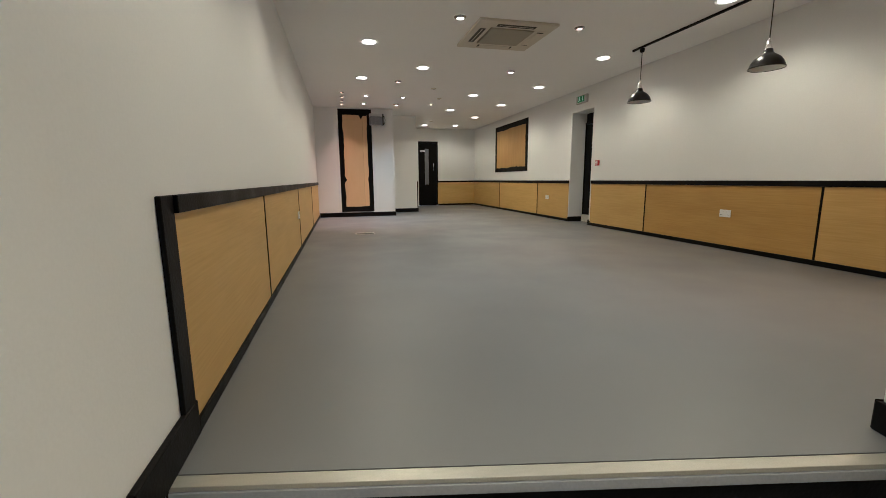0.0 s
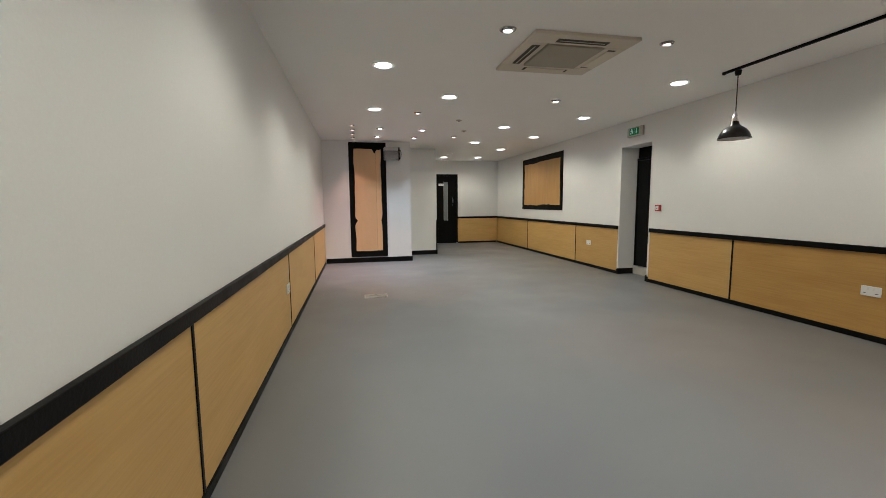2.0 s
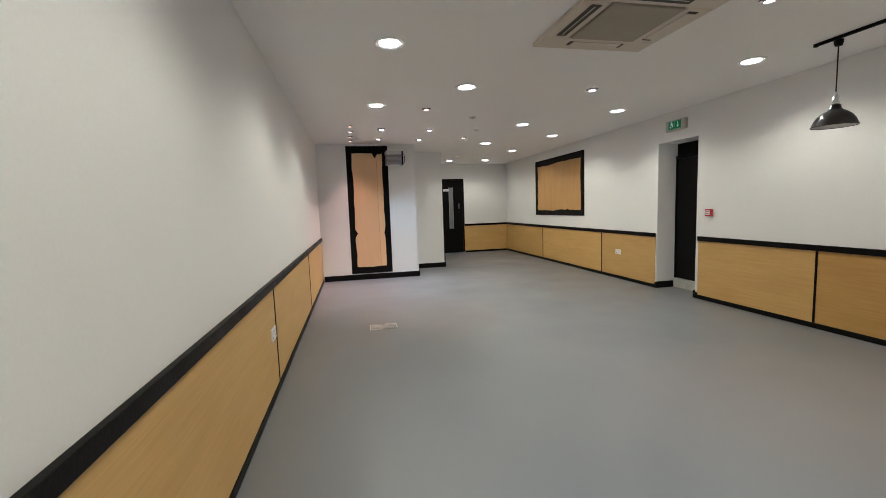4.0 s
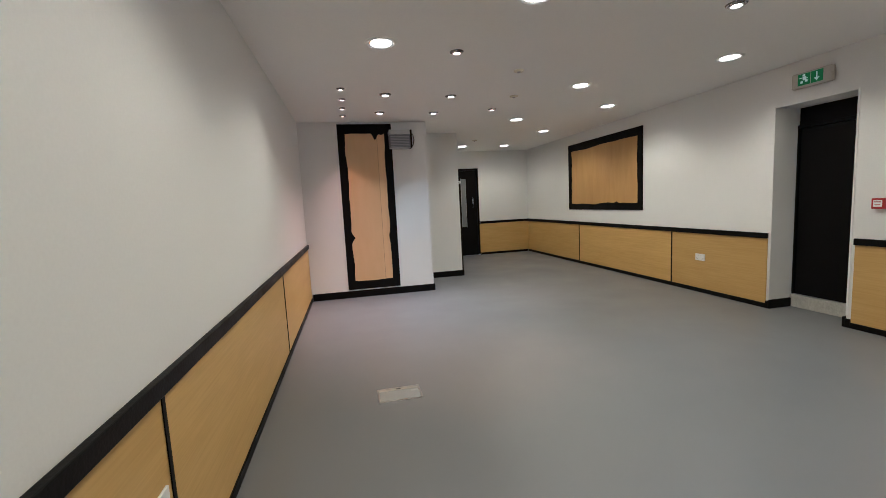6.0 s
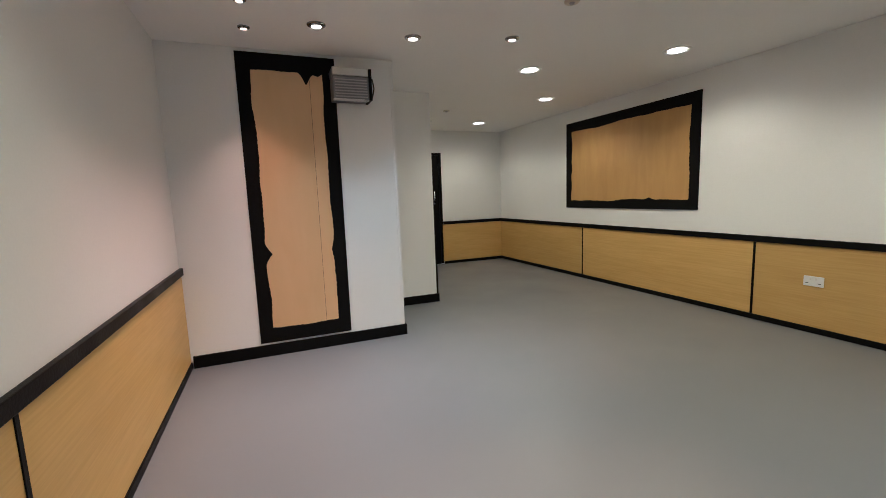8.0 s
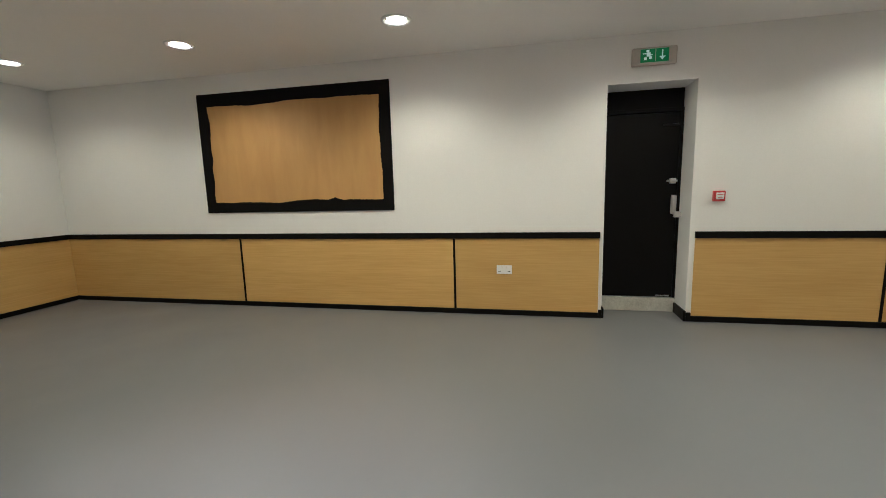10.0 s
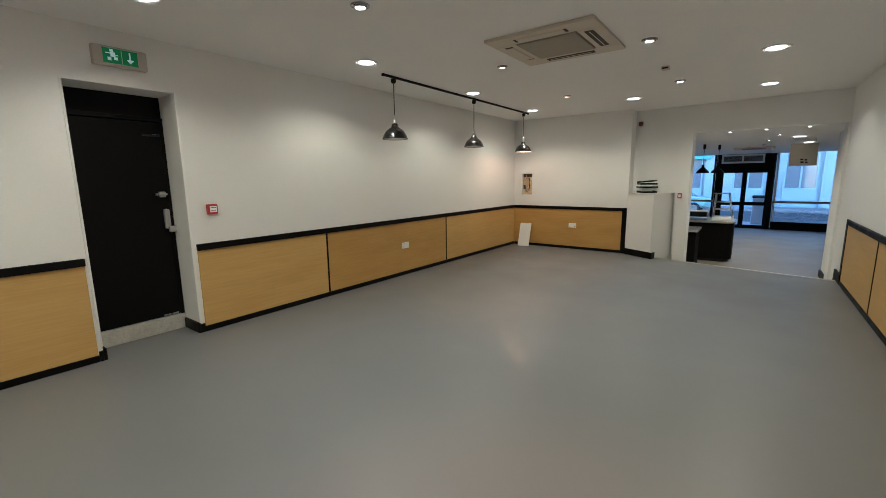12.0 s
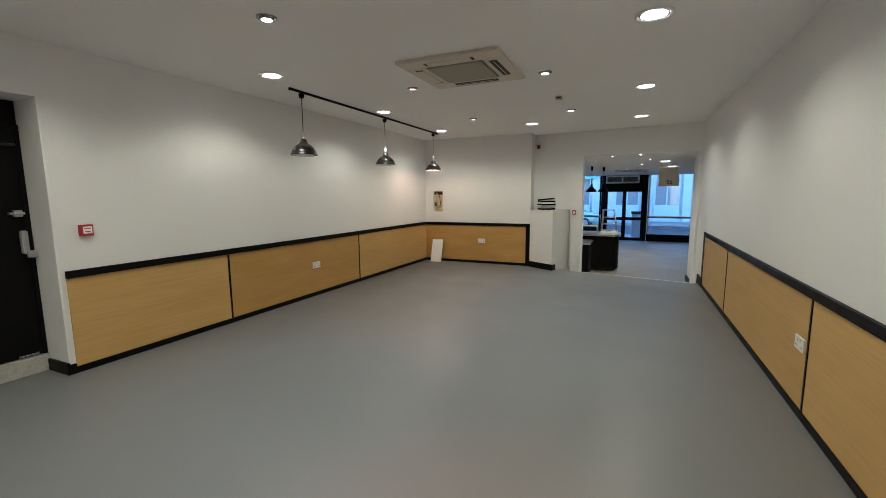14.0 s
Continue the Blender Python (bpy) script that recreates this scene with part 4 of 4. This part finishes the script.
part("body", box(1.80, 2.7, -2.9, -2.2, LOW, 0.26, 0.004), BLACK_MATT, side)
part("top", box(1.77, 2.72, -2.93, -2.17, 0.261, 0.30, 0.004), STEEL, side)

for x, y in ((1.98, -4.5), (1.71, -4.9), (2.3, -4.5)):
    t = thing("pendant_lamp", (x, y, FRONT_CEIL), "black dome pendant lamp over the counter", "pendant lamp", "pendants over the counter")
    part("adapter", box(x - 0.025, x + 0.025, y - 0.05, y + 0.05, FRONT_CEIL - 0.11, FRONT_CEIL, 0.006), BLACK, t)
    part("flex", tube([(x, y, FRONT_CEIL - 0.11), (x, y, 1.58)], 0.005, 8), DARK, t)
    part("shade", lathe([(0.025, 1.60), (0.03, 1.54), (0.07, 1.50), (0.12, 1.45), (0.14, 1.40)], x, y, 0, 28), BLACK, t)

hang = thing("hanging_sign", (0.23, -4.0, FRONT_CEIL), "square cream sign hanging from the ceiling", "hanging sign")
part("board", box(0.01, 0.44, -4.02, -3.99, 1.52, 1.96, 0.004), CREAM, hang)
part("writing", boxes([(0.16, 0.20, -3.9895, -3.988, 1.62, 1.65), (0.22, 0.27, -3.9895, -3.988, 1.63, 1.66), (0.15, 0.19, -3.9895, -3.988, 1.57, 1.60), (0.21, 0.26, -3.9895, -3.988, 1.575, 1.605)]), DARK, hang)
for x in (0.06, 0.39):
    part("chain", tube([(x, -4.005, 1.96), (x, -4.005, FRONT_CEIL)], 0.005, 6), STEEL, hang)
for x, y in ((0.36, -3.3), (0.07, -5.3)):
    t = thing("ceiling_light", (x, y, FRONT_CEIL), "narrow rectangular lit ceiling lamp", "ceiling light", "front shop lamps")
    part("frame", box(x - 0.10, x + 0.10, y - 0.06, y + 0.06, FRONT_CEIL - 0.012, FRONT_CEIL, 0.003), WHITE, t)
    part("diffuser", box(x - 0.08, x + 0.08, y - 0.045, y + 0.045, FRONT_CEIL - 0.016, FRONT_CEIL - 0.0125), LIT, t)
vent = thing("ceiling_air_conditioner", (1.1, -7.0, FRONT_CEIL), "ceiling cassette air conditioner with dark outlets", "air conditioner")
part("fascia", box(0.6, 1.5, -7.5, -6.6, FRONT_CEIL - 0.03, FRONT_CEIL, 0.006), CREAM, vent)
# dark strip under the closed fascia paints the shade of an outlet
part("outlet", box(0.75, 1.35, -6.72, -6.66, FRONT_CEIL - 0.034, FRONT_CEIL - 0.0305), DARK, vent)
part("intake_grille", box(0.8, 1.3, -7.3, -6.8, FRONT_CEIL - 0.036, FRONT_CEIL - 0.0305), CREAM_DARK, vent)

# ---- the street ----
GZ = LOW - 0.03
structure("ground", boxes([(-300, 300, -400, YF - 0.1, GZ - 1.0, GZ - 0.12)]), ASPHALT, "dark asphalt road and ground", "road")
pave = structure("pavement", box(-60, 60, -13.6, YF - 0.1, GZ - 0.5, GZ), PAVING, "grey slab pavement in front of the shop", "pavement")
part("kerb", box(-60, 60, -13.75, -13.601, GZ - 0.5, GZ + 0.003, 0.01), STONE, pave)
pave_far = structure("pavement_far", box(-60, 60, -26, -21.5, GZ - 0.5, GZ), PAVING, "grey slab pavement across the street", "pavement")


def facade(x0, x1, height, name, label):
    y = -24.0
    t = thing(name, ((x0 + x1) / 2, y, GZ), label, "building")
    part("wall", box(x0, x1, y - 8, y, GZ, height), STONE, t)
    part("cornice", box(x0, x1, y, y + 0.35, height - 0.5, height, 0.03), STONE, t)
    part("string_course", box(x0, x1, y, y + 0.2, 3.6, 3.9, 0.03), STONE, t)
    x = x0 + 0.3
    k = 0
    while x + 2.2 < x1:
        part("pilaster", box(x, x + 0.45, y, y + 0.22, GZ, 3.6, 0.02), STONE, t)
        part("pilaster_panel", box(x + 0.1, x + 0.35, y + 0.2205, y + 0.24, GZ + 0.6, 3.2, 0.01), FRAMEGREY, t)
        w = part("window", boxes([(x + 0.6, x + 2.1, y, y + 0.08, 0.5, 0.58), (x + 0.6, x + 2.1, y, y + 0.08, 3.2, 3.28), (x + 0.6, x + 0.68, y, y + 0.08, 0.581, 3.199), (x + 2.02, x + 2.1, y, y + 0.08, 0.581, 3.199), (x + 1.31, x + 1.39, y, y + 0.07, 0.581, 3.199)]), FRAMEGREY, t)
        part("pane", box(x + 0.68, x + 2.02, y, y + 0.02, 0.58, 3.2), DARKGLASS, w)
        part("stall_riser", box(x + 0.6, x + 2.1, y, y + 0.12, GZ, 0.499, 0.01), FRAMEGREY, t)
        for z in (4.6, 7.8):
            w = part("window", boxes([(x + 0.6, x + 1.9, y, y + 0.12, z, z + 0.1), (x + 0.6, x + 0.7, y, y + 0.1, z + 0.1, z + 2), (x + 1.8, x + 1.9, y, y + 0.1, z + 0.1, z + 2), (x + 0.6, x + 1.9, y, y + 0.12, z + 2, z + 2.1)]), STONE, t)
            part("pane", box(x + 0.7, x + 1.8, y, y + 0.03, z + 0.1, z + 2), DARKGLASS, w)
        x += 2.4
    return t


facade(-22, 2.6, 10.5, "street_building", "pale stone street building with panelled shopfronts")
facade(2.7, 26, 12.0, "street_building", "pale stone street building with a teal shop fascia")
fas = thing("shop_fascia", (9, -23.6, 2.6), "teal shop fascia with pale lettering bars", "shop sign")
part("fascia_board", box(3.2, 16, -23.75, -23.55, 2.35, 3.3, 0.02), FASCIA, fas)
rl = random.Random(8)
lx = 3.6
bars = bmesh.new()
while lx < 13:
    wdt = rl.uniform(0.25, 0.5)
    put(bars, lx, lx + 0.11, -23.55, -23.52, 2.55, 3.1)
    put(bars, lx + wdt - 0.1, lx + wdt, -23.55, -23.52, 2.55, 3.1)
    put(bars, lx + 0.111, lx + wdt - 0.101, -23.55, -23.52, 2.95, 3.06)
    lx += wdt + 0.22
part("lettering", bars, WHITE, fas, "pale letter shapes")


def car(x, y, paint, label):
    """A parked hatchback along the street: lofted body, glasshouse, wheels."""
    t = thing("parked_car", (x, y, GZ - 0.12), label, "car", "parked cars")
    z = GZ - 0.12
    side_line = [(-2.1, 0.35), (-2.12, 0.6), (-2.0, 0.82), (-1.2, 0.95), (1.45, 0.98), (1.95, 0.9), (2.08, 0.62), (2.05, 0.33)]
    bm = bmesh.new()
    rows = []
    for d, inset in ((-0.86, 0.04), (-0.8, 0.0), (0.8, 0.0), (0.86, 0.04)):
        rows.append([bm.verts.new((x + px * (1 - inset * 0.3), y + d, z + pz - (inset if pz > 0.6 else -inset))) for px, pz in side_line])
    for a, b in zip(rows, rows[1:]):
        for k in range(len(side_line)):
            bm.faces.new((a[k], a[(k + 1) % 8], b[(k + 1) % 8], b[k]))
    bm.faces.new(rows[0])
    bm.faces.new(rows[-1][::-1])
    bmesh.ops.bevel(bm, geom=bm.edges[:], offset=0.03, segments=2, affect="EDGES")
    part("body", bm, paint, t)
    bm = bmesh.new()
    low = [bm.verts.new((x + px, y + d, z + 0.955)) for px, d in ((-1.25, -0.76), (1.75, -0.76), (1.75, 0.76), (-1.25, 0.76))]
    top = [bm.verts.new((x + px, y + d, z + 1.42)) for px, d in ((-0.5, -0.6), (1.2, -0.6), (1.2, 0.6), (-0.5, 0.6))]
    bm.faces.new(top)
    for k in range(4):
        bm.faces.new((low[k], low[(k + 1) % 4], top[(k + 1) % 4], top[k]))
    bmesh.ops.bevel(bm, geom=bm.edges[:], offset=0.04, segments=2, affect="EDGES")
    part("glasshouse", bm, DARKGLASS, t, "dark windows")
    part("roof", box(x - 0.52, x + 1.22, y - 0.61, y + 0.61, z + 1.40, z + 1.45, 0.02), paint, t)
    for px, d in ((-1.3, -0.80), (1.3, -0.80), (-1.3, 0.80), (1.3, 0.80)):
        w = tube([(x + px, y + d - 0.1, z + 0.31), (x + px, y + d + 0.1, z + 0.31)], 0.31, 24)
        wheel = part("wheel", w, TYRE, t)
        part("rim", tube([(x + px, y + d - 0.106, z + 0.31), (x + px, y + d + 0.106, z + 0.31)], 0.19, 20), STEEL, wheel)
    for d in (-0.6, 0.6):
        part("headlight", box(x - 2.1, x - 2.0, y + d - 0.15, y + d + 0.15, z + 0.62, z + 0.76, 0.02), WHITE, t)
        part("tail_light", box(x + 2.0, x + 2.09, y + d - 0.15, y + d + 0.15, z + 0.62, z + 0.8, 0.02), RED, t)


car(4.7, -19.0, CAR_GREEN, "pale green hatchback parked at the kerb")
bin_ = thing("street_bin", (0.75, -13.0, GZ), "dark grey litter bin on the pavement", "litter bin")
part("body", box(0.45, 0.95, -13.25, -12.85, GZ, GZ + 1.0, 0.03), GREYPL, bin_)
part("lid", box(0.43, 0.97, -13.27, -12.83, GZ + 1.001, GZ + 1.1, 0.03), DARK, bin_)
